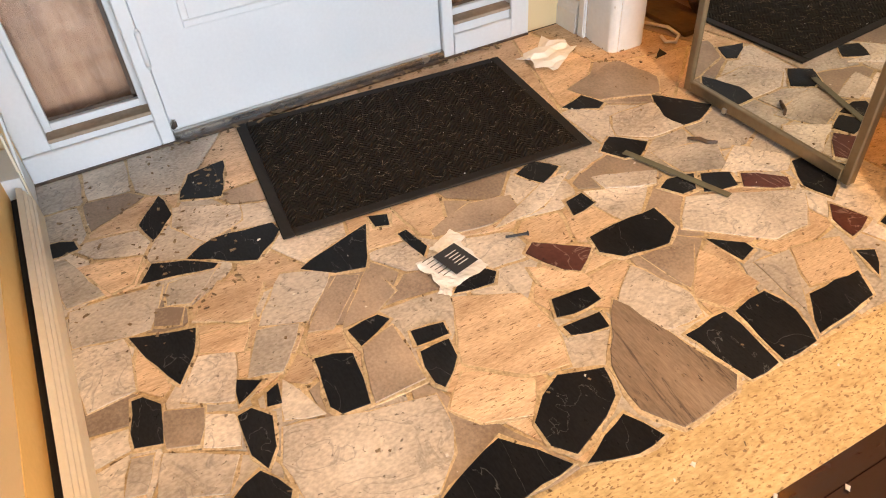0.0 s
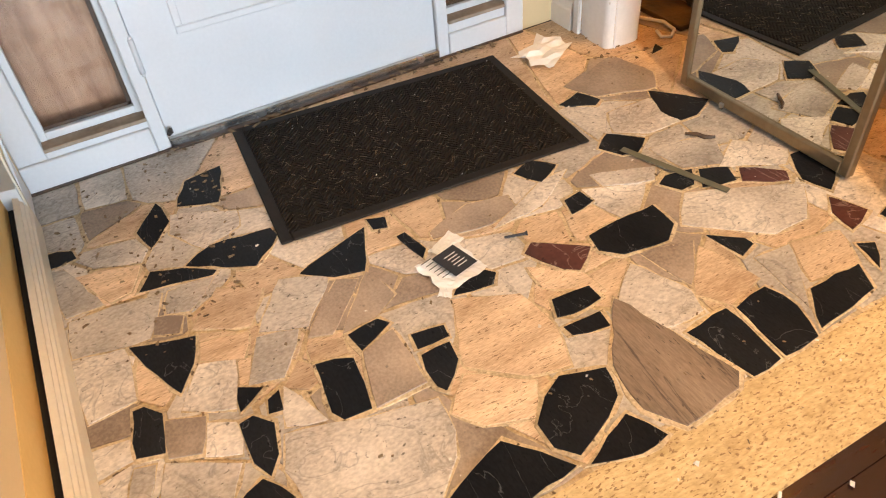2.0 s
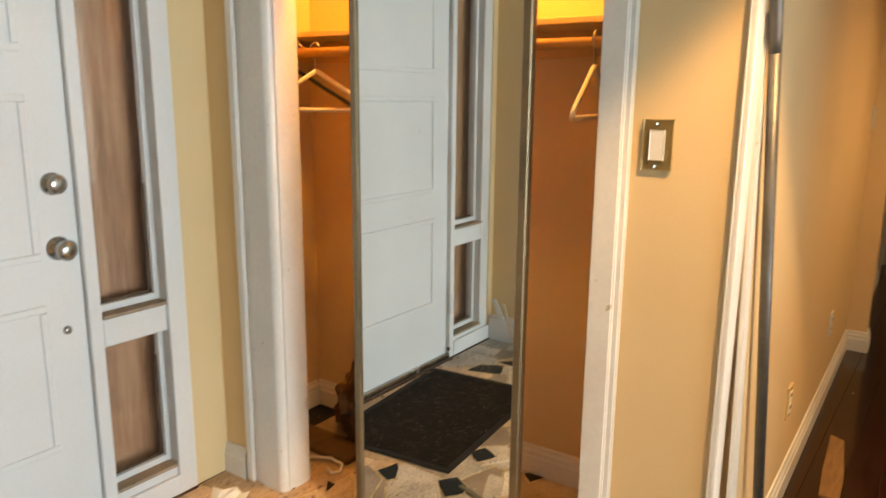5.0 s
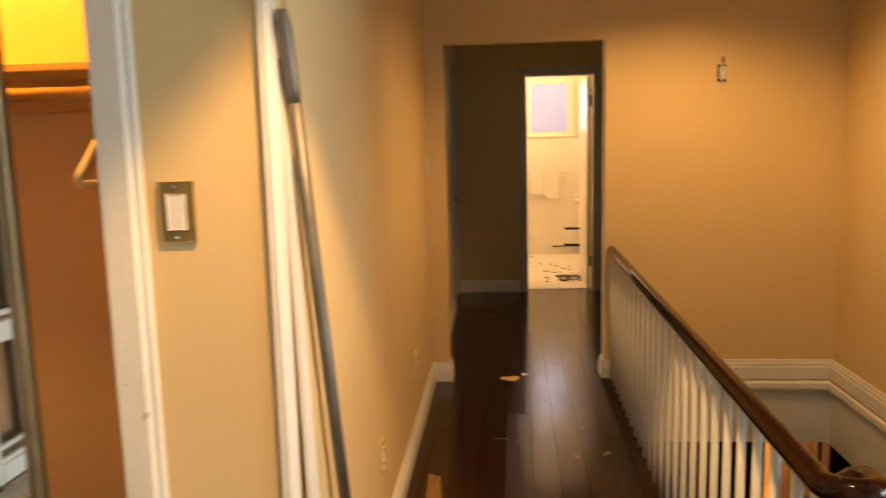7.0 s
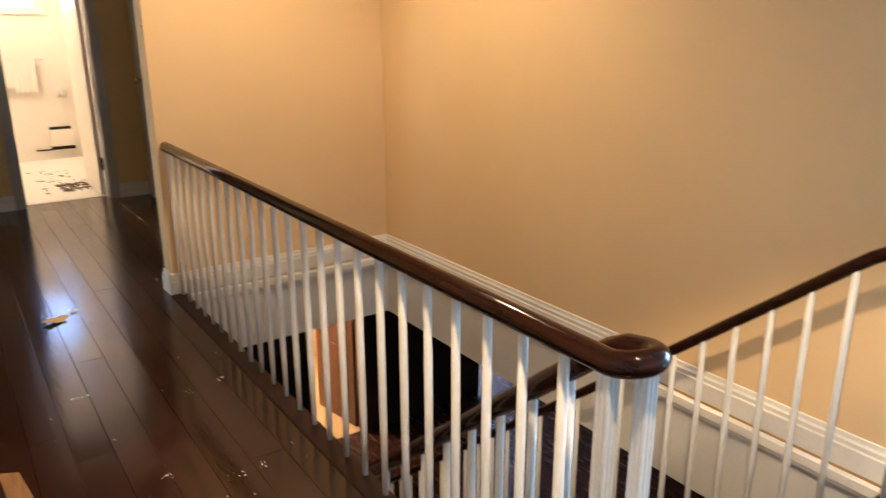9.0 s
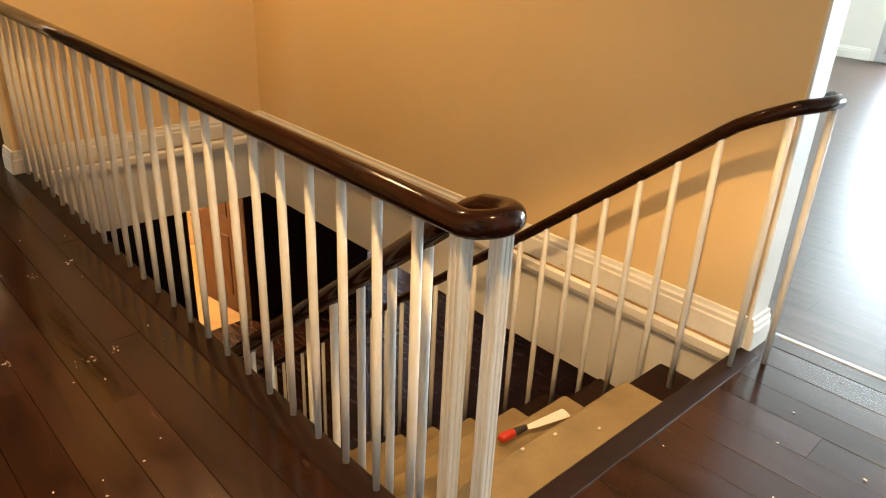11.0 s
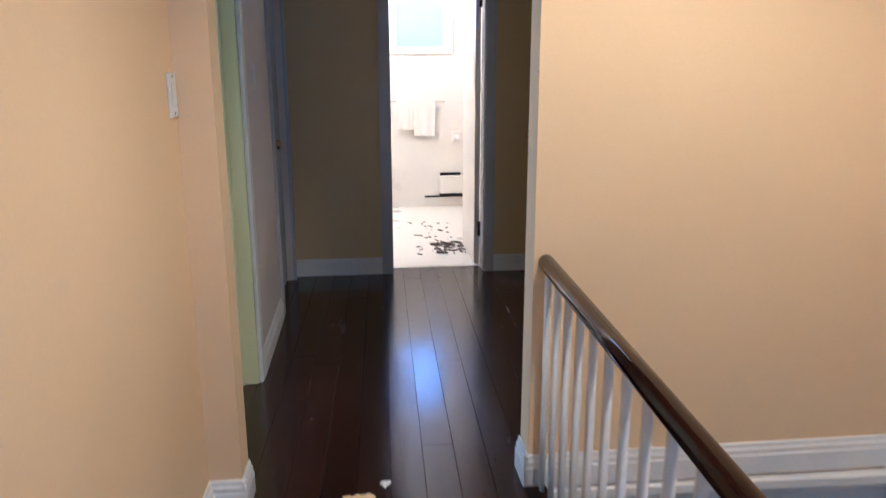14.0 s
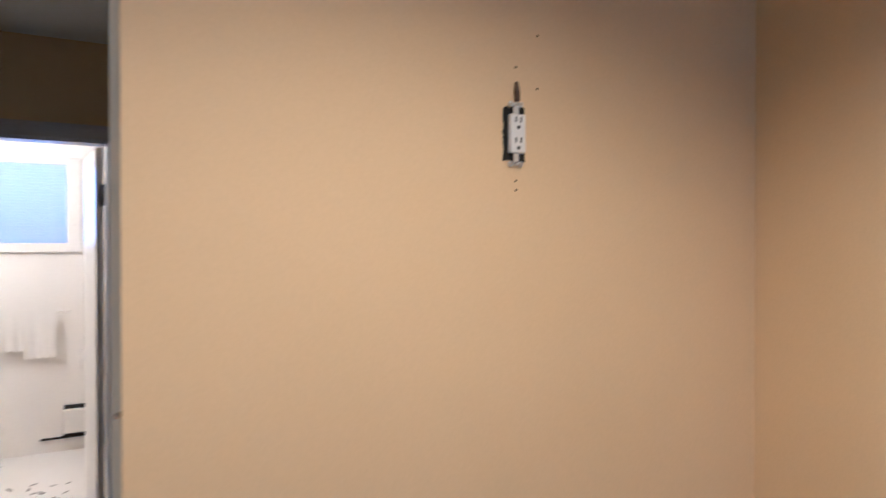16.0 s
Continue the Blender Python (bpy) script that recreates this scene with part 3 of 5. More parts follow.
casing("linen_casing", [(1.592, 1.61, 4.66, 4.725, 0, 2.11), (1.592, 1.61, 5.375, 5.44, 0, 2.11), (1.592, 1.61, 4.725, 5.375, 2.045, 2.11)], GREY, "grey painted casing of the linen closet")


def slab_door(name, axis_rows, label, knob_at=None, knob_dir=None, material=WHITE):
    t = thing(name, label, "door", axis_rows[::2], kind="structure")
    part("leaf", B(*axis_rows, bevel=0.003), material, t)
    if knob_at:
        k, d = Vector(knob_at), Vector(knob_dir)
        kn = part("knob", tube([k, k + d * 0.008, k + d * 0.012, k + d * 0.035, k + d * 0.045, k + d * 0.062, k + d * 0.07],
                               [0.03, 0.03, 0.012, 0.012, 0.026, 0.028, 0.012], 16), BRASS, t, "brass knob", smooth=True)
    return t


slab_door("door_2", (-0.045, -0.01, 4.805, 5.475, 0.01, 2.045), "grey painted interior door, shut", (-0.01, 4.88, 0.95), (1, 0, 0), GREY)
slab_door("door_3", (1.60, 1.635, 4.725, 5.375, 0.01, 2.045), "shut linen closet door with a brass knob", (1.60, 5.31, 0.955), (-1, 0, 0), GREY)
bd = slab_door("door_4", (1.262, 1.298, 5.72, 6.33, 0.012, 2.02), "white bathroom door swung open against the wall", None, None, TILEW)
for z in (0.27, 1.79):
    part("hinge", B(1.285, 1.302, 5.69, 5.722, z - 0.05, z + 0.05), IRON, bd)

# ---- front door and sidelights ----
door = thing("door_1", "white painted panelled front door, shut and scuffed", "door", (FX, -0.96, 0), kind="structure")
part("leaf", B(FX - 0.055, FX - 0.012, -1.418, -0.502, 0.018, 2.02, bevel=0.002), WHITE, door)
for z0, z1 in ((0.32, 0.775), (0.905, 1.37), (1.48, 1.90)):
    y0, y1 = -1.298, -0.615
    bm = bmesh.new()
    for r in ((y0, y1, z0, z0 + 0.022), (y0, y1, z1 - 0.022, z1), (y0, y0 + 0.022, z0 + 0.0225, z1 - 0.0225), (y1 - 0.022, y1, z0 + 0.0225, z1 - 0.0225)):
        box(bm, FX - 0.012, FX - 0.005, *r, bevel=0.003)
    part("panel_moulding", bm, WHITE, door)
part("weather_strip", B(FX - 0.012, FX + 0.012, -1.42, -0.5, 0.0, 0.03, bevel=0.004), STEEL, door, "dirty metal weather strip")


def round_knob(parent, y, z, r, name, depth, label):
    k = Vector((FX - 0.012, y, z))
    d = Vector((1, 0, 0))
    part(name, tube([k, k + d * 0.006, k + d * 0.01, k + d * depth * 0.4, k + d * depth * 0.55, k + d * depth * 0.85, k + d * depth],
                    [r * 1.15, r * 1.15, r * 0.5, r * 0.5, r * 0.95, r, r * 0.5], 20), STEEL, parent, label, smooth=True)


round_knob(door, -0.565, 0.934, 0.03, "knob", 0.065, "brushed steel knob")
round_knob(door, -0.565, 1.121, 0.028, "deadbolt", 0.04, "brushed steel deadbolt")
round_knob(door, -0.562, 0.686, 0.011, "lower_lock", 0.012, "small steel lock")
for z in (0.30, 1.0, 1.75):
    bm = tube([(FX + 0.010, -1.421, z - 0.05), (FX + 0.010, -1.421, z + 0.05)], 0.008, 10)
    for q in (-0.055, 0.055):
        tube([(FX + 0.010, -1.421, z + q - 0.004), (FX + 0.010, -1.421, z + q + 0.004)], 0.005, 8, bm=bm)
    part("hinge", bm, WHITE, door, "painted butt hinge", smooth=True)
part("leaf_clump", tube([(FX + 0.006, -1.415, 0.045), (FX + 0.012, -1.408, 0.055), (FX + 0.008, -1.404, 0.066)], [0.006, 0.009, 0.004], 7), BAG, door)


def sidelight(name, y0, y1, p0, p1):
    t = thing(name, "white framed sidelight boarded with plywood outside", "window", (FX, (y0 + y1) / 2, 0), kind="structure")
    d0, d1 = FX - 0.1, FX - 0.004
    part("window_frame", boxes((d0, d1, y0, p0, 0, 2.08), (d0, d1, p1, y1, 0, 2.08), (d0, d1, p0, p1, 0, 0.105), (d0, d1, p0, p1, 0.60, 0.69), (d0, d1, p0, p1, 1.98, 2.08), bevel=0.003), WHITE, t)
    for z0, z1 in ((0.105, 0.60), (0.69, 1.98)):
        part("sill", B(FX - 0.05, FX + 0.004, p0, p1, z0, z0 + 0.012, bevel=0.002), SILL, t, "bare worn wood sill")
        part("glazing_bead", boxes((FX - 0.07, FX - 0.045, p0, p0 + 0.02, z0, z1), (FX - 0.07, FX - 0.045, p1 - 0.02, p1, z0, z1), (FX - 0.07, FX - 0.045, p0 + 0.02, p1 - 0.02, z0 + 0.012, z0 + 0.035), bevel=0.002), WHITE, t)
        pane = part("pane", B(FX - 0.066, FX - 0.062, p0 + 0.015, p1 - 0.015, z0 + 0.01, z1), GLASS, t)
        pane.visible_shadow = False
        part("grime", boxes((FX - 0.0615, FX - 0.06, p0 + 0.02, p1 - 0.02, z0 + 0.03, z0 + 0.045), (FX - 0.0615, FX - 0.06, p1 - 0.032, p1 - 0.02, z0 + 0.03, z0 + 0.4)), BAG, t, "dirty caulk line")
    part("plywood", B(FX - 0.15, FX - 0.135, y0, y1, 0, 2.08), PLY, t, "plywood board over the glass")
    return t


sidelight("window_1", -1.82, -1.42, -1.74, -1.455)
sidelight("window_2", -0.50, -0.17, -0.455, -0.225)
tagged(part("trim", boxes((FX - 0.1, FX - 0.004, -1.42, -0.5, 2.02, 2.08)), WHITE), "white door head", "trim", kind="structure")
tagged(part("trim", boxes((FX - 0.004, FX + 0.012, -0.235, -0.165, 0, 2.1), (FX - 0.004, FX + 0.010, -0.502, -0.462, 0, 2.08), (FX - 0.004, FX + 0.010, -1.458, -1.42, 0, 2.08), (FX - 0.004, FX + 0.012, -0.46, -0.235, 0, 0.075), (FX - 0.004, FX + 0.012, -1.82, -1.46, 0, 0.085), bevel=0.003), WHITE),
       "white boards round the door and sidelights", "trim", kind="structure")

# ---- closet: mirrored sliding door, shelf, pole ----
md = thing("mirror_door", "mirrored sliding closet door in a bronze metal frame", "mirror door", (-0.8, 0.015, 0))
part("mirror", B(-1.072, -0.53, 0.009, 0.017, 0.05, 1.78), MIRROR, md)
for x0, x1 in ((-1.097, -1.07), (-0.532, -0.505)):
    part("stile", B(x0, x1, 0.0, 0.028, 0.012, 1.80, bevel=0.004), BRONZE, md)
part("bottom_rail", B(-1.07, -0.532, 0.0, 0.026, 0.015, 0.05, bevel=0.003), BRONZE, md)
part("top_rail", B(-1.07, -0.532, 0.0, 0.026, 1.775, 1.80, bevel=0.003), BRONZE, md)
part("latch", B(-0.93, -0.915, -0.008, 0.0, 0.01, 0.03, bevel=0.002), STEEL, md)
md2 = thing("mirror_door", "second sliding closet door parked behind the first", "mirror door", (-0.8, 0.06, 0))
part("stile", B(-1.128, -1.10, 0.045, 0.072, 0.012, 1.80, bevel=0.004), BRONZE, md2)
part("mirror", B(-1.10, -0.56, 0.052, 0.06, 0.03, 1.79), BRONZE, md2, "bronze backing")
tk = thing("closet_track", "bronze metal sliding track under the closet head", "door track", (-0.9, 0.04, 1.8))
part("rail", B(-1.405, -0.305, -0.002, 0.085, 1.803, 1.859, bevel=0.003), BRONZE, tk)
sh = thing("closet_shelf", "yellow painted closet shelf on a brown cleat", "shelf", (-1.0, 0.45, 1.59))
part("board", B(-1.858, -0.122, 0.40, 0.618, 1.585, 1.605, bevel=0.002), WALL, sh)
part("cleat", B(-1.858, -0.122, 0.60, 0.618, 1.50, 1.584), CLEAT_BROWN, sh)
part("side_cleat", B(-1.858, -1.84, 0.30, 0.60, 1.50, 1.584), CLEAT_BROWN, sh)
part("closet_rod", tube([(-1.858, 0.35, 1.525), (-0.122, 0.35, 1.525)], 0.016, 14), RAWWOOD, sh, "round wooden rod", smooth=True)


def hanger(x, turn, material, label):
    t = thing("clothes_hanger", label, "hanger", (x, 0.35, 1.54), "hangers on the rod")
    c, s = math.cos(turn), math.sin(turn)
    def P(u, z):
        return (x + u * s, 0.35 + u * c, z)
    part("hook", tube([P(0.018, 1.535), P(0.014, 1.552), P(0, 1.56), P(-0.016, 1.55), P(-0.02, 1.535), P(-0.008, 1.51), P(0, 1.49), P(0, 1.46)], 0.0035, 8), STEEL, t, "steel hook", smooth=True)
    part("body", tube([P(0, 1.46), P(0.19, 1.34), P(0.2, 1.325), P(0.19, 1.32), P(-0.19, 1.32), P(-0.2, 1.325), P(-0.19, 1.34), P(0, 1.46)], 0.008, 8), material, t, smooth=True)


hanger(-1.66, 0.9, RUBBER, "dark plastic clothes hanger on the rod")
hanger(-1.57, 1.1, PLASTIC, "white plastic clothes hanger on the rod")
hanger(-0.49, -0.15, PLASTIC, "white plastic clothes hanger at the rod's end")
bag = bmesh.new()
bmesh.ops.create_icosphere(bag, subdivisions=4, radius=1)
for v in bag.verts:
    w = noise.noise(v.co * 2.3) * 0.35 + noise.noise(v.co * 6) * 0.16
    v.co = v.co * (1 + w)
    v.co = Vector((-1.45 + v.co.x * 0.12, 0.46 + v.co.y * 0.1, max(0.004, 0.15 + v.co.z * (0.17 + 0.12 * max(0, v.co.x)))))
tagged(part("crumpled_bag", bag, BAG), "dark crumpled plastic bag on the closet floor", "bag")
tagged(part("board_scrap", B(-1.75, -1.36, 0.25, 0.40, 0.002, 0.02, bevel=0.003), BAG), "dark scrap of board on the closet floor", "scrap")
wh = tube([(-1.52, 0.20, 0.012), (-1.44, 0.245, 0.012), (-1.37, 0.23, 0.014), (-1.34, 0.19, 0.012), (-1.36, 0.165, 0.012), (-1.40, 0.18, 0.012)], 0.006, 8)
tagged(part("wire_loop", wh, PLASTIC, smooth=True), "bent white plastic hanger piece on the floor", "hanger")

# ---- stairs ----
RUN, RISE = 0.2265, 0.187
stairs = askew(thing("staircase", "carpeted straight staircase with dark wooden sides going down", "stairs", (1.65, 1.5, LOW)))
for k in range(1, 14):
    y1, z = 0.22 + RUN * (k - 1), 0.035 - RISE * k
    y0 = y1 - RUN
    part("tread", B(1.10, 2.30, y0 - 0.03, y1, z - 0.04, z - 0.012, bevel=0.008, seg=2), DARKWOOD, stairs)
    part("riser", B(1.10, 2.30, y1 - 0.035, y1 - 0.018, z - RISE - 0.01, z - 0.04), DARKWOOD, stairs)
    bm = profile_run((1.28, 0, 0), (2.09, 0, 0), (0, 1, 0), [(y0 - 0.016, z - 0.012), (y0 - 0.016, z), (y1 - 0.004, z), (y1 + 0.008, z - 0.008), (y1 + 0.01, z - 0.03),
                                                           (y1 - 0.004, z - 0.055), (y1 - 0.007, z - RISE), (y1 - 0.017, z - RISE), (y1 - 0.017, z - 0.045), (y1 - 0.002, z - 0.04), (y1 - 0.001, z - 0.013)])
    part("carpet", bm, CARPET, stairs, "tan carpet strip")
for x0, x1 in ((1.06, 1.098), (2.302, 2.326)):
    bm = bmesh.new()
    ys, zs = 0.0, -0.13
    ye = 3.2
    vs = [bm.verts.new((x, y, z)) for x in (x0, x1) for y, z in ((ys, zs), (ye, zs - (ye - ys) * RISE / RUN), (ye, zs - 0.3 - (ye - ys) * RISE / RUN), (ys, zs - 0.3))]
    for f in ((0, 1, 2, 3), (7, 6, 5, 4), (0, 4, 5, 1), (1, 5, 6, 2), (2, 6, 7, 3), (3, 7, 4, 0)):
        bm.faces.new([vs[i] for i in f])
    part("stringer", bm, DARKWOOD, stairs)
askew(tagged(part("trim", boxes((1.03, 2.34, -0.085, -0.012, -0.03, 0.003), bevel=0.006), DARKWOOD), "dark rounded floor nosing at the head of the stairs", "trim", kind="structure"))
askew(tagged(part("trim", boxes((1.01, 1.092, -0.012, 2.93, -0.03, 0.006), bevel=0.006), DARKWOOD), "dark floor nosing below the spindles", "trim", kind="structure"))

# ---- railings ----
hr = askew(thing("hall_railing", "hall railing with white spindles and a dark polished handrail", "railing", (1.069, 1.4, 0)))
zr, r0 = 0.752, 0.0255
XR = 1.069
slope = RISE / RUN
rail = [(XR, 2.935, zr + 0.018), (XR, 2.0, zr + 0.0122), (XR, 1.0, zr + 0.0061), (XR, 0.02, zr)]
cx, cy, rr = XR + 0.045, -0.005, 0.045
for k in range(0, 13):
    a = math.pi + k * math.pi / 12
    rail.append((cx + rr * math.cos(a), cy + rr * 1.2 * math.sin(a), zr + 0.010 * math.sin(k * math.pi / 12)))
rail += [(cx + rr + 0.001, 0.03, zr - 0.006), (cx + rr + 0.002, 0.07, zr - 0.026), (cx + rr + 0.003, 0.13, zr - 0.070), (cx + rr + 0.004, 0.22, zr - 0.070 - slope * 0.09)]
XD = cx + rr + 0.004
y = 0.27
zb = rail[-1][2] - slope * 0.05
for i in range(8):
    rail.append((XD, y + i * 0.35, zb - slope * i * 0.35))
part("handrail", tube(rail, r0, 16), RAIL, hr, "dark polished wooden handrail", smooth=True)


spindle_meshes = {}


def spindle_mesh(h, ra=0.0085, rb=0.0110, square=False):
    key = (round(h, 2), ra, rb)
    if key in spindle_meshes:
        return spindle_meshes[key]
    h = key[0]
    if square:
        side = [(-1.0, -0.85), (-0.85, -1.0), (-0.55, -1.0), (-0.45, -0.88), (-0.30, -0.88), (-0.20, -1.0), (0.20, -1.0), (0.30, -0.88), (0.45, -0.88), (0.55, -1.0), (0.85, -1.0)]
        ring = []
        for q in range(4):
            c, t = (1, 0, -1, 0)[q], (0, 1, 0, -1)[q]
            ring += [(rb * (u * c - v * t), rb * (u * t + v * c)) for u, v in side]
        bm = bmesh.new()
        lo, hi = [bm.verts.new((u, v, 0)) for u, v in ring], [bm.verts.new((u, v, h)) for u, v in ring]
        for q in range(len(ring)):
            bm.faces.new((lo[q], lo[(q + 1) % len(ring)], hi[(q + 1) % len(ring)], hi[q]))
        bm.faces.new(lo[::-1])
        bm.faces.new(hi)
    else:
        bm = tube([(0, 0, 0), (0, 0, h * 0.3), (0, 0, h)], [ra, rb, rb], 10)
    bmesh.ops.recalc_face_normals(bm, faces=bm.faces)
    me = bpy.data.meshes.new("spindle")
    bm.to_mesh(me)
    bm.free()
    me.materials.append(SPINDLE)
    me.polygons.foreach_set("use_smooth", [not square] * len(me.polygons))
    spindle_meshes[key] = me
    return me


def stand(me, parent, x, y, z, name="spindle"):
    ob = place(name, me, parent)
    ob.location = (x, y, z)
    return ob


def rail_height(path, y):
    for a, b in zip(path, path[1:]):
        if min(a[1], b[1]) - 1e-6 <= y <= max(a[1], b[1]) + 1e-6 and abs(a[1] - b[1]) > 1e-6:
            return a[2] + (b[2] - a[2]) * (y - a[1]) / (b[1] - a[1])
    return path[-1][2]


def tread_height(y):
    return 0.035 - RISE * max(1, math.ceil((y - 0.22) / RUN) + 1)


for k in range(24):
    y = 0.108 + 0.1178 * k + 0.0042 * max(0, k - 6)
    stand(spindle_mesh(rail_height(rail[:4], y)), hr, XR, y, 0)
for px, py in ((XR + 0.002, -0.002), (XR + 0.060, -0.040)):
    stand(spindle_mesh(zr, rb=0.016, square=True), hr, px, py, 0, "post")
down = rail[-12:]
for k in range(23):
    y = 0.18 + 0.1133 * k
    z = tread_height(y) - 0.012
    stand(spindle_mesh(rail_height(down, y) - z), hr, XD, y, z)

sr = askew(thing("stair_railing", "stair railing with thin white spindles and a dark handrail", "railing", (2.14, 1.0, 0)))
X2 = 2.19
rail2 = [(X2 + 0.145, -0.085, 0.812), (X2 + 0.115, -0.115, 0.812), (X2 + 0.06, -0.095, 0.806), (X2 + 0.02, -0.058, 0.796), (X2 + 0.003, -0.02, 0.778), (X2, 0.03, 0.752), (X2, 0.08, 0.722)]
for i in range(10):
    rail2.append((X2, 0.119 + 0.31 * i, 0.692 - slope * 0.31 * i))
part("handrail", tube(rail2, 0.0195, 14), RAIL, sr, "dark polished wooden handrail", smooth=True)
stand(spindle_mesh(0.80), sr, X2 + 0.118, -0.108, 0.0)
stand(spindle_mesh(0.78), sr, X2 + 0.016, -0.048, 0.0)
for k in range(25):
    y = 0.119 + 0.1133 * k
    z = tread_height(y) - 0.012
    stand(spindle_mesh(rail_height(rail2[5:], y) - z, 0.0080, 0.0105), sr, X2, y, z)

# ---- lower level seen down the stairs ----
tagged(part("floor_lower", boxes((0.2, 6.6, -1.0, 8.0, LOW - 0.1, LOW)), LOWFLOOR), "red-brown wooden floor of the lower hall", "floor", kind="structure")
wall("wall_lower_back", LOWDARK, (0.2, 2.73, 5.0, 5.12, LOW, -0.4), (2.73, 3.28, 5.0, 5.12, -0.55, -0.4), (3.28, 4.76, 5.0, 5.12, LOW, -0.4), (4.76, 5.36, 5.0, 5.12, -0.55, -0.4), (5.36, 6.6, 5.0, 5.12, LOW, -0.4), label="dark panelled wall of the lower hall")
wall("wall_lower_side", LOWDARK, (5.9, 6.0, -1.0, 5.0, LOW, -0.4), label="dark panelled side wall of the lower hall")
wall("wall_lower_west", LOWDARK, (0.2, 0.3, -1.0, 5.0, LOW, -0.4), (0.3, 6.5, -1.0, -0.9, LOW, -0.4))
wall("wall_lower_lit", FASCIA, (4.6, 6.6, 7.2, 7.3, LOW, -0.4), (4.6, 4.68, 5.12, 7.2, LOW, -0.4), (6.5, 6.6, 5.12, 6.0, LOW, -0.4), (6.5, 6.6, 7.0, 7.2, LOW, -0.4), (6.5, 6.6, 6.0, 7.0, LOW, -1.8), (6.5, 6.6, 6.0, 7.0, -0.7, -0.4), label="pale walls of the daylit lower room")
wall("wall_lower_room", WALL, (1.6, 4.6, 7.0, 7.1, LOW, -0.4), (1.6, 1.7, 5.12, 7.0, LOW, -0.4), (4.5, 4.6, 5.12, 7.0, LOW, -0.4), label="yellow walls of the lit lower room")
tagged(part("ceiling_lower", boxes((1.6, 6.6, 5.05, 7.1, -0.4, -0.392), (2.455, 6.6, -1.0, 5.05, -0.4, -0.392), (4.6, 6.6, 7.1, 7.3, -0.4, -0.392)), CEIL), "lower hall ceiling", "ceiling", kind="structure")
casing("lower_casing", [(2.68, 2.73, 4.98, 5.0, LOW, -0.5), (3.28, 3.34, 4.98, 5.0, LOW, -0.5)], LOWWOOD, "brown wooden casing of the lit lower doorway")
tagged(part("floor", B(1.7, 4.5, 5.06, 7.0, LOW, LOW + 0.004), RAWWOOD), "pale wooden floor of the lit lower room", "floor", kind="structure")
tagged(part("jamb", B(2.73, 2.738, 5.0, 5.12, LOW, -0.55), TRIM), "cream door jamb of the lit lower room", "trim", kind="structure")
ld = thing("door_5", "red-brown wooden door standing half open below", "door", (3.28, 5.12, LOW), kind="structure")
bm = B(-0.66, 0.0, -0.02, 0.02, LOW + 0.01, -0.56, bevel=0.003)
for z0, z1 in ((0.2, 0.85), (1.05, 1.85)):
    box(bm, -0.56, -0.1, -0.026, -0.02, LOW + z0, LOW + z1, bevel=0.005)
bmesh.ops.rotate(bm, verts=bm.verts, cent=(0, 0, 0), matrix=Matrix.Rotation(-1.44, 3, "Z"))
bmesh.ops.translate(bm, verts=bm.verts, vec=(3.27, 5.14, 0))
part("leaf", bm, LOWWOOD, ld)
kx, ky = 3.27 - 0.60 * math.cos(1.44), 5.14 + 0.60 * math.sin(1.44)
part("knob", tube([(kx - 0.02, ky, LOW + 0.95), (kx - 0.05, ky, LOW + 0.95), (kx - 0.06, ky, LOW + 0.95), (kx - 0.085, ky, LOW + 0.95)], [0.012, 0.012, 0.027, 0.02], 12), BRASS, ld, "brass knob", smooth=True)

# ---- handles on the walls ----
def wall_plate(name, at, normal, w, h, material, label, rocker=True, category="switch"):
    t = thing(name, label, category, at)
    at, nv = Vector(at), Vector(normal)
    side = Vector((0, 0, 1)).cross(nv)
    def slab(w2, h2, d0, d1, dz=0.0, ds=0.0):
        bm = bmesh.new()
        r = bmesh.ops.create_cube(bm, size=1)
        for v in r["verts"]:
            c = v.co.copy()
            v.co = at + side * (c.x * w2 + ds) + Vector((0, 0, c.z * h2 + dz)) + nv * (d0 + (c.y + 0.5) * (d1 - d0))
        bmesh.ops.bevel(bm, geom=bm.edges[:], offset=0.0012, segments=1, affect="EDGES")
        return bm
    plate = part("plate", slab(w, h, 0, 0.006), material, t)
    if rocker:
        part("rocker", slab(0.033, 0.066, 0.006, 0.010), PLASTIC, t)
    else:
        for dz in (0.022, -0.022):
            sock = part("socket", slab(0.034, 0.03, 0.006, 0.009, dz), PLASTIC, t)
            for ds in (-0.006, 0.006):
                part("slot", slab(0.002, 0.009, 0.0088, 0.0095, dz + 0.003, ds), HOLE_SHADE, sock)
    for dz in (h * 0.42, -h * 0.42):
        part("screw", slab(0.006, 0.006, 0.006, 0.008, dz), STEEL, plate)
    return t


wall_plate("light_switch", (-0.178, 0, 1.272), (0, -1, 0), 0.066, 0.112, PLATE, "white rocker light switch in an antique brass plate")
wall_plate("light_switch", (0.014, 2.84, 1.285), (1, 0, 0), 0.072, 0.115, PLASTIC, "white rocker light switch on the hall wall")
wall_plate("light_switch", (0.03, 4.21, 1.32), (1, 0, 0), 0.072, 0.115, PLASTIC, "white light switch beside the shut door")
wall_plate("wall_outlet", (0.014, 2.01, 0.37), (1, 0, 0), 0.072, 0.115, PLASTIC, "white duplex outlet low on the hall wall", False, "outlet")
wall_plate("wall_outlet", (0.014, 0.975, 0.36), (1, 0, 0), 0.072, 0.115, CARD, "cream duplex outlet low on the hall wall", False, "outlet")
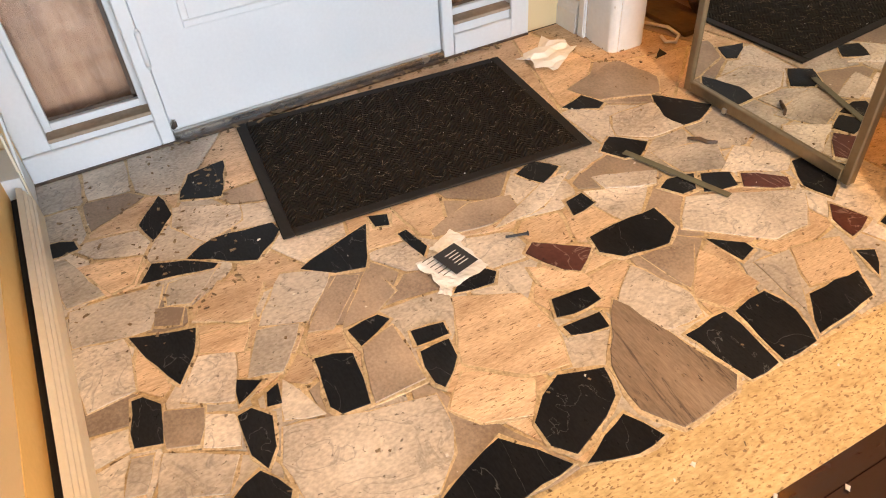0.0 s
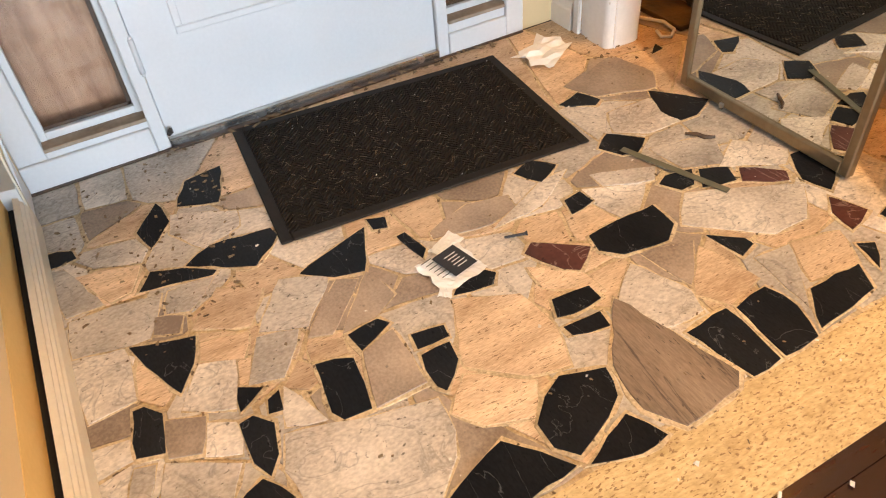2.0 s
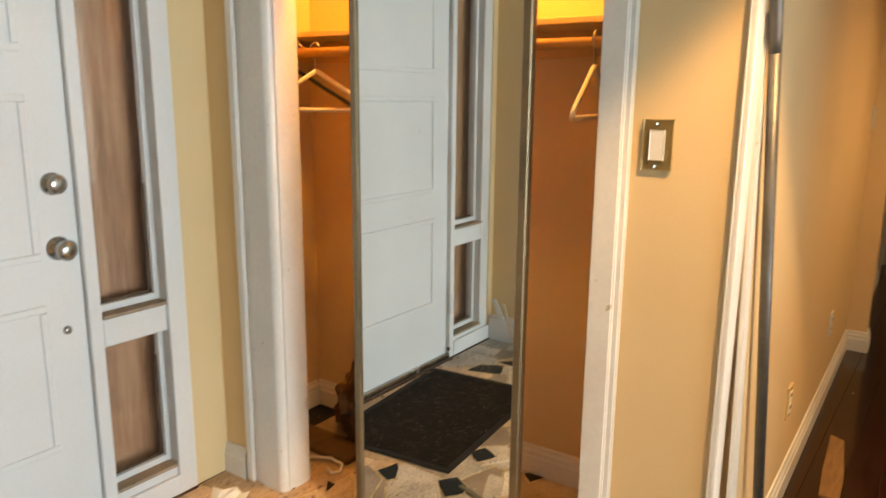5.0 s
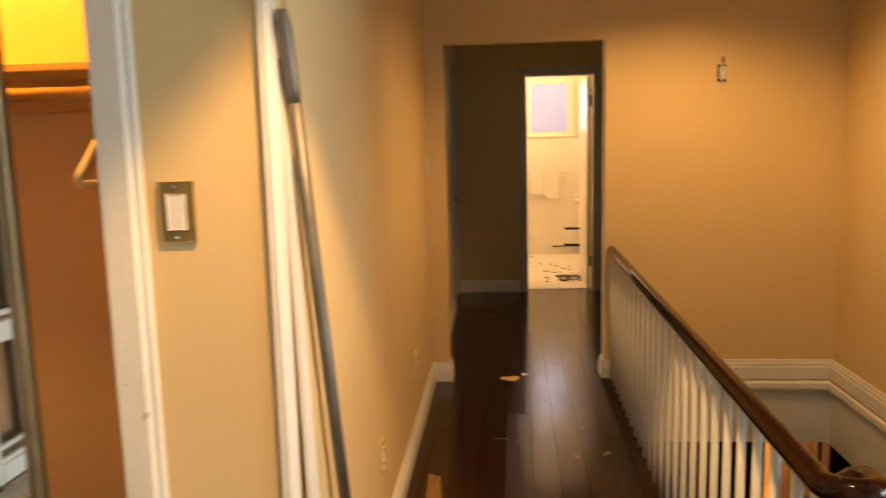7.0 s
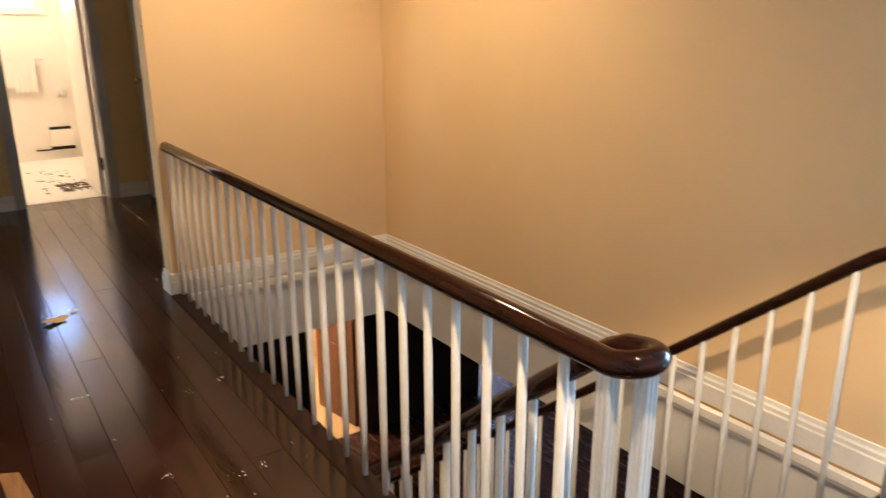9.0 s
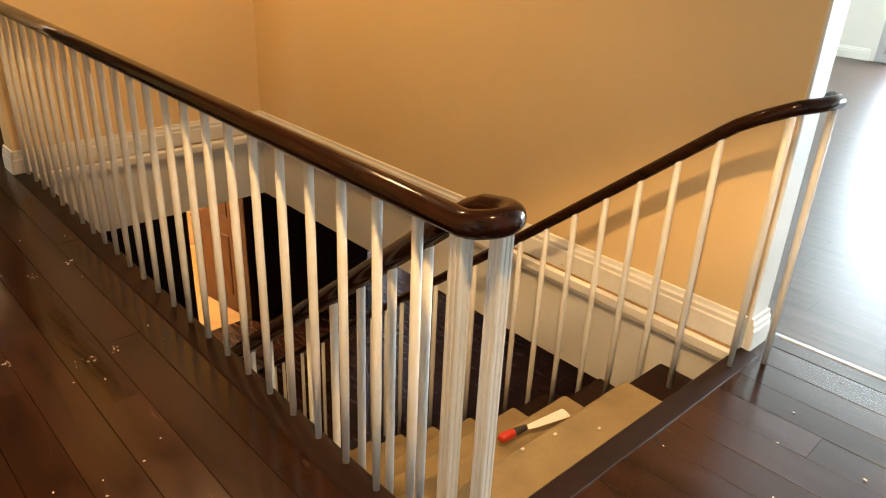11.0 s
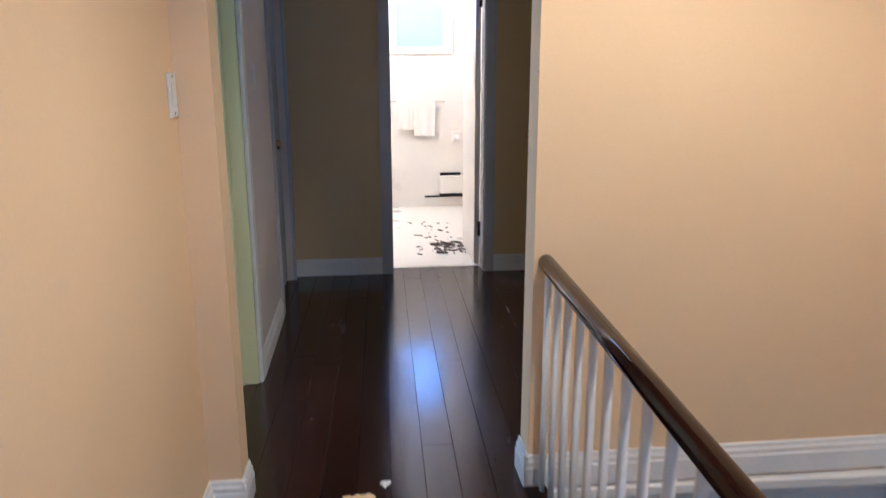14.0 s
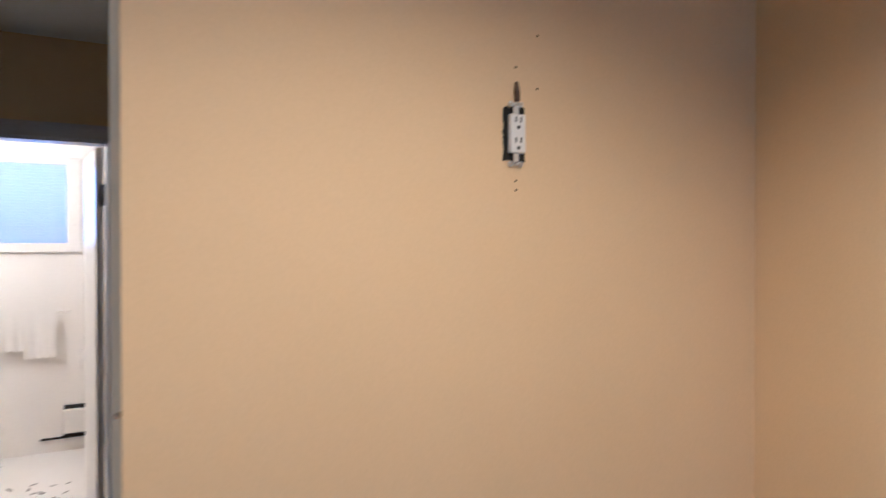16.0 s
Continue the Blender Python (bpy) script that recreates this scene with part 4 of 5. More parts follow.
# bare receptacle over the stairs
ox, oz, oy = 1.669, 1.757, 2.93
ot = thing("bare_outlet", "white duplex outlet with no cover plate in a ragged hole", "outlet", (ox, oy, oz))
bm = bmesh.new()
ring = []
rnd = random.Random(5)
for k in range(40):
    a = 2 * math.pi * k / 40
    c, s = math.cos(a), math.sin(a)
    q = 1 / max(abs(c) / 0.0228, abs(s) / 0.047)
    q *= 1 + rnd.uniform(-0.05, 0.1)
    ring.append(bm.verts.new((ox + c * q - 0.003, oy - 0.0015, oz + s * q)))
bm.faces.new(ring)
part("hole", bm, HOLE_SHADE, ot, "dark ragged hole in the plaster")
recep = part("receptacle", B(ox - 0.0165, ox + 0.0165, oy - 0.012, oy - 0.002, oz - 0.034, oz + 0.034, bevel=0.002), PLASTIC, ot)
yoke = part("yoke", B(ox - 0.006, ox + 0.006, oy - 0.006, oy - 0.0025, oz - 0.049, oz + 0.049, bevel=0.001), ZINC, ot)
for s in (1, -1):
    for e in (-1, 0, 1):
        hoop = [(ox + e * 0.0105 + 0.0038 * math.cos(k * math.pi / 5), oy - 0.0035, oz + s * (0.0525 - 0.002 * (e == 0)) + 0.0038 * math.sin(k * math.pi / 5)) for k in range(11)]
        part("ear", tube(hoop, 0.0016, 6), ZINC, yoke)
    for e in (-0.0055, 0.0055):
        part("slot", B(ox + e - 0.0014, ox + e + 0.0014, oy - 0.0128, oy - 0.0118, oz + s * 0.018 + 0.002, oz + s * 0.018 + 0.011), HOLE_SHADE, recep)
    part("ground_slot", tube([(ox, oy - 0.0128, oz + s * 0.018 - 0.007), (ox, oy - 0.0118, oz + s * 0.018 - 0.007)], 0.0036, 8), HOLE_SHADE, recep)
part("gouge", tube([(ox + 0.004, oy - 0.003, oz + 0.058), (ox + 0.002, oy - 0.004, oz + 0.075), (ox + 0.003, oy - 0.002, oz + 0.092)], [0.005, 0.006, 0.003], 7), BAG, ot)
for dx, dz in ((0.002, 0.118), (0.002, -0.082), (0.003, -0.098), (0.05, 0.085), (0.05, 0.18)):
    tagged(part("nail_hole", tube([(ox + dx, oy - 0.0012, oz + dz), (ox + dx, oy + 0.001, oz + dz)], 0.0022, 8), HOLE_SHADE), "small dark nail hole in the yellow wall", "hole")
pin = part("nail", tube([(1.03, 2.935, 1.34), (1.022, 2.928, 1.34)], 0.004, 8), STEEL)
tagged(pin, "small nail head in the wall corner", "nail")

# ---- leaning pole and trim strips at the hall corner ----
tagged(part("corner_strip", boxes((0.0, 0.012, -0.012, 0.05, 0.115, 2.3), (-0.006, 0.0, -0.012, 0.0, 0.115, 2.3), bevel=0.002), TRIM), "white wooden corner strip at the hall corner", "trim", kind="structure")
lb = bmesh.new()
vs = [lb.verts.new(c) for c in ((0.004, 0.058, 1.55), (0.004, 0.075, 1.55), (0.03, 0.15, 0.12), (0.03, 0.072, 0.12))]
vs2 = [lb.verts.new(v.co + Vector((0.01, 0, 0))) for v in vs]
lb.faces.new(vs[::-1])
lb.faces.new(vs2)
for i in range(4):
    lb.faces.new((vs[i], vs[(i + 1) % 4], vs2[(i + 1) % 4], vs2[i]))
box(lb, 0.018, 0.042, 0.072, 0.155, 0.0, 0.12)
tagged(part("leaning_board", lb, TRIM), "white tapered board leaning in the hall corner", "board")
pole = thing("pole", "grey metal pole leaning against the hall wall", "pole", (0.06, 0.486, 0))
part("shaft", tube([(0.06, 0.40, 0.0), (0.034, 0.066, 1.47)], 0.0138, 14), POLE, pole, smooth=True)
part("tip", tube([(0.034, 0.07, 1.45), (0.033, 0.06, 1.5), (0.03, 0.035, 1.61), (0.029, 0.03, 1.635)], [0.013, 0.0145, 0.0140, 0.009], 14), POLE, pole, "worn rounded tip", smooth=True)

# ---- doormat ----
MATC, MATR = Vector((-1.345, -0.822, 0.0)), math.radians(-4.9)
dm = new("doormat")
dm.matrix_world = Matrix.Translation(MATC) @ Matrix.Rotation(MATR, 4, "Z")
tagged(dm, "dark brown ribbed doormat littered with needles", "doormat")
mw, ml = 0.295, 0.447


def mat_part(name, bm, material, smooth=False, label=""):
    ob = part(name, bm, material, None, label, smooth)
    ob.parent = dm
    return ob


mat_part("mat_surface", B(-mw + 0.03, mw - 0.03, -ml + 0.03, ml - 0.03, 0.003, 0.011, bevel=0.002), MATPILE)
bm = bmesh.new()
for r in ((-mw, mw, -ml, -ml + 0.032), (-mw, mw, ml - 0.032, ml), (-mw, -mw + 0.032, -ml + 0.032, ml - 0.032), (mw - 0.032, mw, -ml + 0.032, ml - 0.032)):
    box(bm, r[0], r[1], r[2], r[3], 0.002, 0.009, bevel=0.003)
mat_part("border", bm, RUBBER, label="black rubber border")
rnd = random.Random(11)
bm = bmesh.new()
for k in range(520):
    x, y, a, L = rnd.uniform(-mw + .04, mw - .04), rnd.uniform(-ml + .04, ml - .04), rnd.uniform(0, 6.3), rnd.uniform(0.008, 0.032)
    bend = rnd.uniform(-0.5, 0.5)
    tube([(x, y, 0.0118), (x + L * .5 * math.cos(a), y + L * .5 * math.sin(a), 0.0135), (x + L * (.5 * math.cos(a) + .5 * math.cos(a + bend)), y + L * (.5 * math.sin(a) + .5 * math.sin(a + bend)), 0.0118)], rnd.uniform(0.00018, 0.00042), 4, bm=bm)
ob = mat_part("needles", bm, STRAW)
ob["kind"] = "stuff"
bm = bmesh.new()
for k in range(46):
    x, y, s = rnd.uniform(-mw + .03, mw - .03), rnd.uniform(-ml + .03, ml - .03), rnd.uniform(0.0005, 0.0016)
    box(bm, x, x + s, y, y + s * rnd.uniform(.6, 2), 0.0112, 0.0115 + s)
ob = mat_part("crumbs", bm, CRUMB)
ob["kind"] = "stuff"

# ---- papers and litter in the entry ----
def sheet(name, cx, cy, w, h, turn, material, label, category, lift=0.012, n=14, seed=1, ragged=0.15, z0=0.004, parent=None):
    rnd = random.Random(seed)
    bm = bmesh.new()
    grid = [[None] * (n + 1) for _ in range(n + 1)]
    c, s = math.cos(turn), math.sin(turn)
    for i in range(n + 1):
        for j in range(n + 1):
            u, v = i / n - .5, j / n - .5
            k = 1 + ragged * noise.noise(Vector((u * 5 + seed, v * 5, seed * 3.1))) if max(abs(u), abs(v)) > 0.4 else 1
            x, y = u * w * k, v * h * k
            z = z0 + max(0, lift * (0.5 + noise.noise(Vector((u * 3.3, v * 3.3, seed * 1.7))) + 0.8 * noise.noise(Vector((u * 8, v * 8, seed)))) )
            grid[i][j] = bm.verts.new((cx + c * x - s * y, cy + s * x + c * y, z))
    for i in range(n):
        for j in range(n):
            bm.faces.new((grid[i][j], grid[i + 1][j], grid[i + 1][j + 1], grid[i][j + 1]))
    ob = part(name, bm, material, parent, label if parent else "", smooth=False)
    if not parent:
        tagged(ob, label, category)
    return ob


lf = thing("leaflet", "crumpled printed leaflet lying on the stone floor", "paper", (-0.8, -0.95, 0))
sheet("page", -0.786, -0.980, 0.118, 0.128, 0.20, PAPER, "creased white page", "paper", 0.006, seed=3, parent=lf, ragged=0.16)
sheet("page", -0.862, -0.950, 0.050, 0.085, 0.45, PAPER, "cream folded page", "paper", 0.004, seed=6, ragged=0.10, parent=lf, z0=0.003)
sheet("page", -0.728, -1.028, 0.030, 0.042, 0.9, PAPER, "torn lower corner", "paper", 0.003, seed=8, ragged=0.2, parent=lf, z0=0.003)
sheet("dark_panel", -0.792, -0.968, 0.084, 0.070, 0.24, INK, "black printed panel", "paper", 0.0, seed=3, parent=lf, z0=0.0175, ragged=0.0)
for i in range(5):
    sheet("print_line", -0.812 + i * 0.010, -0.970 + i * 0.003, 0.003, 0.034 - 0.004 * (i % 3), 0.24, PAPER, "pale line of print", "paper", 0.0, n=3, seed=3, parent=lf, z0=0.0185, ragged=0)
for i in range(6):
    sheet("print_line", -0.824 + i * 0.013, -1.026 + i * 0.0035, 0.0025, 0.030 - 0.006 * (i % 2), 0.24, INK, "dark line of print", "paper", 0.0, n=3, seed=3, parent=lf, z0=0.0175, ragged=0)
ts = sheet("tissue", -1.52, -0.205, 0.14, 0.19, 0.5, PAPER, "crumpled white tissue on the stone floor", "tissue", 0.016, n=7, seed=9, ragged=0.35)
ts["label"] = "crumpled white tissue lying near the sidelight"
st = bmesh.new()
box(st, -0.155, 0.155, -0.0105, 0.0105, 0.006, 0.0085, bevel=0.0008)
bmesh.ops.rotate(st, verts=st.verts, cent=(0, 0, 0), matrix=Matrix.Rotation(math.atan2(0.09, 0.27), 3, "Z"))
bmesh.ops.translate(st, verts=st.verts, vec=(-0.785, -0.308, 0))
tagged(part("metal_strip", st, OLIVE), "flat olive metal strip on the stone floor", "strip")
sc = thing("screw", "dark blue wall screw lying on the stones", "screw", (-0.793, -0.794, 0))
part("shaft", tube([(-0.803, -0.822, 0.008), (-0.787, -0.772, 0.008)], [0.003, 0.0035], 8), INK, sc)
part("head", tube([(-0.787, -0.772, 0.008), (-0.786, -0.768, 0.008)], [0.0035, 0.007], 8), INK, sc)
tw = tube([(-0.889, -0.17, 0.008), (-0.865, -0.15, 0.012), (-0.845, -0.14, 0.009), (-0.828, -0.118, 0.01)], [0.004, 0.006, 0.006, 0.004], 7)
tagged(part("twig", tw, BAG), "short dark twig on the stone floor", "twig")


def scatter(name, n, area, size, material, label, seed, z=0.003, long=1.0):
    rnd = random.Random(seed)
    bm = bmesh.new()
    for _ in range(n):
        x, y = rnd.uniform(area[0], area[1]), rnd.uniform(area[2], area[3])
        s = size * rnd.uniform(0.4, 1.6)
        a = rnd.uniform(0, 6.3)
        r = bmesh.ops.create_cube(bm, size=1)
        m = Matrix.Translation((x, y, z + s * 0.2)) @ Matrix.Rotation(a, 4, "Z") @ Matrix.Rotation(rnd.uniform(-.4, .4), 4, "X") @ Matrix.Diagonal((s * long * rnd.uniform(.6, 1.6), s, s * 0.4, 1))
        for v in r["verts"]:
            v.co = m @ (v.co + Vector((rnd.uniform(-.25, .25), rnd.uniform(-.25, .25), 0)))
    return tagged(part(name, bm, material), label, "litter", kind="stuff")


scatter("litter", 60, (-1.69, -1.655, -1.45, -0.3), 0.006, LITTER, "dead leaves and dirt along the door sill", 21, 0.006, 2)
scatter("litter", 150, (-1.7, -0.9, -1.8, -1.3), 0.004, LITTER, "dark grit and leaf bits in the corner", 22, 0.004, 1.6)
scatter("litter", 90, (-1.68, -1.3, -0.12, 0.1), 0.004, LITTER, "dirt gathered at the foot of the closet post", 33, 0.004, 1.6)
scatter("litter", 140, (-1.65, -0.22, -1.8, -0.02), 0.003, LITTER, "fine grit on the stone floor", 23, 0.004, 1.5)
scatter("litter", 130, (-0.2, 0.0, -1.8, -0.05), 0.0015, LITTER, "brown flakes on the bare mortar strip", 24, 0.004, 2.2)
scatter("crumbs", 45, (-0.2, 0.25, -1.7, -0.05), 0.005, CRUMB, "white plaster crumbs on the mortar and boards", 25, 0.004, 1.3)
scatter("crumbs", 40, (-1.6, -0.22, -1.8, -0.05), 0.003, CRUMB, "white plaster crumbs on the stone floor", 26, 0.005, 1.2)
scatter("litter", 60, (-1.75, -0.35, 0.05, 0.55), 0.005, LITTER, "dirt on the closet floor", 27, 0.004, 1.6)
scatter("crumbs", 60, (0.05, 1.0, -1.6, 2.6), 0.0022, CRUMB, "plaster crumbs on the hall boards", 28, 0.003, 1.4)
scatter("litter", 26, (0.4, 1.4, 4.4, 5.5), 0.005, LITTER, "dead leaf bits on the hall boards", 29, 0.003, 1.6)
scatter("crumbs", 30, (1.1, 2.4, -1.4, -0.1), 0.0025, CRUMB, "plaster crumbs on the landing boards", 30, 0.003, 1.4)
scatter("litter", 80, (1.04, 1.26, 6.06, 6.44), 0.011, BAG, "pile of dark debris on the bathroom floor", 31, 0.006, 3.4)
scatter("litter", 44, (0.90, 1.24, 6.04, 7.25), 0.008, BAG, "scattered dark debris on the bathroom floor", 32, 0.006, 3.6)
cd = sheet("card_scrap", 0.466, 2.885, 0.10, 0.062, 0.3, SCRAP, "torn yellow card scrap on the hall boards", "paper", 0.018, n=8, seed=14, ragged=0.5)
sheet("card_scrap", 0.56, 2.98, 0.035, 0.03, 0.9, PAPER, "small white paper scrap on the hall boards", "paper", 0.008, n=6, seed=15, ragged=0.4)
sheet("card_scrap", 2.54, 4.37, 0.09, 0.05, 0.7, PAPER, "white paper scrap on the lower hall floor", "paper", 0.01, n=6, seed=17, ragged=0.5, z0=LOW + 0.003)
for hx, hy, hs in ((0.41, 1.98, 0.03), (0.53, 1.29, 0.022), (0.78, 1.18, 0.02), (0.70, 1.17, 0.03), (0.75, 1.80, 0.024), (0.89, 1.84, 0.014)):
    scatter("crumbs", 8, (hx - hs, hx + hs, hy - hs, hy + hs), 0.0024, CRUMB, "small heap of plaster crumbs on the boards", int(hx * 100), 0.003, 1.5)
sm = bmesh.new()
for a, b in (((0.106, 1.60), (0.159, 1.57)), ((0.12, 1.26), (0.194, 1.23)), ((0.135, 1.05), (0.20, 1.05))):
    for zz in (0.004, 0.013):
        sm.verts.new((*a, zz))
        sm.verts.new((*b, zz))
sm.verts.ensure_lookup_table()
v = sm.verts
for i in (0, 4):
    sm.faces.new((v[i], v[i + 1], v[i + 5], v[i + 4]))
    sm.faces.new((v[i + 2], v[i + 6], v[i + 7], v[i + 3]))
    sm.faces.new((v[i], v[i + 4], v[i + 6], v[i + 2]))
    sm.faces.new((v[i + 1], v[i + 3], v[i + 7], v[i + 5]))
sm.faces.new((v[0], v[2], v[3], v[1]))
sm.faces.new((v[8], v[9], v[11], v[10]))
tagged(part("wood_offcut", sm, OFFCUT), "raw wooden offcut lying on the hall boards", "offcut")
tl = thing("scraper", "putty knife with a red and black handle on the stair carpet", "tool", (1.75, 0.37, -0.315))
zz = -0.299
part("handle", tube([(1.64, 0.386, zz), (1.65, 0.385, zz), (1.69, 0.379, zz), (1.70, 0.378, zz)], [0.010, 0.016, 0.017, 0.013], 10), RED, tl, "red plastic handle", smooth=True)
part("grip", tube([(1.70, 0.378, zz), (1.75, 0.370, zz)], [0.0135, 0.010], 10), INK, tl, "black collar", smooth=True)
part("blade", tube([(1.75, 0.370, zz - 0.004), (1.78, 0.364, zz - 0.006), (1.92, 0.336, zz - 0.008)], [0.008, 0.014, 0.024], 8, flat=0.25), PAPER, tl, "pale blade")
for px, py in ((1.62, 0.17), (1.74, 0.10), (1.50, 0.19)):
    tagged(part("plaster_chip", B(px, px + 0.012, py, py + 0.008, -0.14, -0.136, bevel=0.001), CRUMB), "small plaster chip on the stair carpet", "chip", "plaster chips")

# ---- bathroom things ----
bw = thing("window_3", "small white sliding window with a blind in the bathroom", "window", (1.07, 8.0, 1.85), kind="structure")
part("window_frame", boxes((0.42, 0.51, 7.975, 8.0, 1.49, 2.19), (1.28, 1.38, 7.975, 8.0, 1.49, 2.19), (0.51, 1.28, 7.975, 8.0, 1.49, 1.56), (0.51, 1.28, 7.975, 8.0, 2.14, 2.19), bevel=0.004), TILEW, bw)
part("sash", B(0.72, 0.845, 7.985, 8.03, 1.56, 2.14, bevel=0.004), BLIND, bw)
pn = part("pane", B(0.50, 1.29, 8.05, 8.056, 1.56, 2.15), GLASS, bw)
pn.visible_shadow = False
for k in range(27):
    z = 1.58 + k * 0.021
    part("slat", B(0.85, 1.272, 7.984, 7.998, z, z + 0.0055), BLIND, bw)
    part("slat", B(0.515, 0.715, 7.984, 7.998, z, z + 0.010), BLIND, bw)
tagged(part("backdrop", B(-3, 5, 12, 12.05, -1, 5), SKYGLOW), "bright pale sky outside the bathroom", "backdrop", kind="structure")
tagged(part("backdrop", B(14, 14.05, -9, 8, -1, 5), SKYGLOW), "bright pale sky outside the patio", "backdrop", kind="structure")
tw = thing("towel", "pale towel folded over a wall bar", "towel", (0.98, 7.96, 0.9))
part("bar", tube([(0.78, 7.95, 1.05), (1.30, 7.95, 1.05)], 0.008, 10), TILEW, tw, smooth=True)
bm = bmesh.new()
for x0, x1, zl in ((0.83, 0.99, 0.78), (1.0, 1.2, 0.72)):
    n = 12
    top = [[bm.verts.new((x0 + (x1 - x0) * i / n, 7.95 - 0.012 - 0.0022 * math.sin(i * 1.1) * j, 1.06 - (1.06 - zl) * j / 4)) for i in range(n + 1)] for j in range(5)]
    for j in range(4):
        for i in range(n):
            bm.faces.new((top[j][i], top[j][i + 1], top[j + 1][i + 1], top[j + 1][i]))
part("cloth", bm, TILEW, tw, "pale folded cloth", smooth=True)
ph = thing("paper_holder", "white toilet paper holder set on the bathroom wall", "holder", (1.42, 7.97, 0.72))
part("box", B(1.37, 1.46, 7.95, 7.998, 0.64, 0.76, bevel=0.006), TILEW, ph)
part("roll", tube([(1.385, 7.945, 0.69), (1.445, 7.945, 0.69)], 0.03, 14), PLASTIC, ph, smooth=True)
ht = thing("wall_heater", "white low heater panel with dark gaps above and below", "heater", (1.36, 7.95, 0.25))
part("panel", B(1.25, 1.48, 7.93, 7.998, 0.145, 0.318, bevel=0.004), TILEW, ht)
part("upper_gap", B(1.255, 1.46, 7.985, 7.998, 0.318, 0.346), HOLE_SHADE, ht)
part("lower_gap", B(1.25, 1.48, 7.97, 7.998, 0.105, 0.145), HOLE_SHADE, ht)
part("floor_gap", B(1.10, 1.25, 7.985, 7.998, 0.10, 0.113), HOLE_SHADE, ht)

# ---- patio door in the living room ----
pd = thing("window_4", "wide glazed patio door letting in daylight", "window", (8.5, -1.0, 0), kind="structure")
part("window_frame", boxes((8.5, 8.58, 1.48, 1.55, 0, 2.25), (8.5, 8.58, -3.6, -3.53, 0, 2.25), (8.5, 8.58, -0.2, -0.1, 0, 2.25), (8.5, 8.58, -1.9, -1.8, 0, 2.25), (8.5, 8.58, -3.53, 1.48, 0, 0.08), (8.5, 8.58, -3.53, 1.48, 2.18, 2.25), bevel=0.004), GREY, pd)
for y0, y1 in ((-0.1, 1.48), (-1.8, -0.2), (-3.53, -1.9)):
    pn = part("pane", B(8.53, 8.536, y0, y1, 0.08, 2.18), GLASS, pd)
    pn.visible_shadow = False
# unseen holders added at the closet bulb and the bathroom fill
lamps = ((-0.95, 0.2), (0.35, 7.1))
for x, y in lamps:
    t = thing("added_lamp_holder", "small lamp holder added on the ceiling, out of view", "lamp", (x, y, H), "ceiling lamps")
    part("holder", tube([(x, y, H), (x, y, H - 0.03), (x, y, H - 0.06)], [0.05, 0.045, 0.03], 18), PLASTIC, t, smooth=True)

for cx, cy, spot in ((1.34, 1.92, "over the stairs"), (0.65, -0.5, "in front of the entry")):
    can = thing("downlight", "white recessed ceiling downlight " + spot, "lamp", (cx, cy, H), "recessed downlights")
    bm = bmesh.new()
    ring = [[bm.verts.new((cx + r * math.cos(k * math.pi / 12), cy + r * math.sin(k * math.pi / 12), z)) for k in range(24)] for r, z in ((0.075, H - 0.001), (0.10, H - 0.001), (0.098, H - 0.008), (0.08, H - 0.01))]
    for a, b in zip(ring, ring[1:] + ring[:1]):
        for k in range(24):
            bm.faces.new((a[k], a[(k + 1) % 24], b[(k + 1) % 24], b[k]))
    part("trim_ring", bm, PLASTIC, can, smooth=True)

# ---- floors: boards ----
rnd = random.Random(41)
boards = thing("floor_hall", "dark stained plank floor, scuffed and dusty", "floor", (0.5, 2, 0), kind="structure")
askew(boards)
landing = thing("floor_landing", "dark stained plank floor before the entry, dusty", "floor", (1.2, -1.5, 0), kind="structure")
meshes = {}


def plank(parent, x, y0, y1, w, material, name="plank"):
    key = (round(w, 4), round(y1 - y0, 2), material.name)
    if key not in meshes:
        bm = B(0.0003, w - 0.0003, 0.0003, key[1] - 0.0003, -0.02, 0.0)
        top = [e for e in bm.edges if all(v.co.z > -0.001 for v in e.verts) and abs(e.verts[0].co.x - e.verts[1].co.x) < 0.001]
        bmesh.ops.bevel(bm, geom=top, offset=0.0012, segments=1, affect="EDGES")
        bmesh.ops.recalc_face_normals(bm, faces=bm.faces)
        me = bpy.data.meshes.new("plank")
        bm.to_mesh(me)
        bm.free()
        me.materials.append(material)
        meshes[key] = me
    ob = place(name, meshes[key], parent)
    ob.location = (x, y0, 0)
    ob.rotation_euler = (rnd.uniform(-0.0008, 0.0008), rnd.uniform(-0.009, 0.009), 0)
    return ob


W = 0.1155
def lay(parent, x0, x1, y0, y1, material, lo=9, hi=16):
    x = x0
    while x < x1 - 0.01:
        w = min(W, x1 - x)
        y = y0
        first = True
        while y < y1 - 0.01:
            L = rnd.randint(2, hi) * 0.1 if first else rnd.randint(lo, hi) * 0.1
            first = False
            e = min(y + L, y1)
            if y1 - e < 0.15:
                e = y1
            plank(parent, x, y, e, w, material)
            y = e
        x += W


lay(boards, -0.1155, 1.0395, -0.075, 5.72, WOOD)
lay(boards, 1.0395, 1.63, 3.06, 5.72, WOOD)
lay(landing, -0.1861, 2.425, -3.0, -0.075, WOOD)
tagged(part("threshold", B(2.428, 2.446, -4.5, -0.04, -0.02, 0.003, bevel=0.002), PLATE_GREY), "pale metal floor strip between the rooms", "trim", kind="structure")
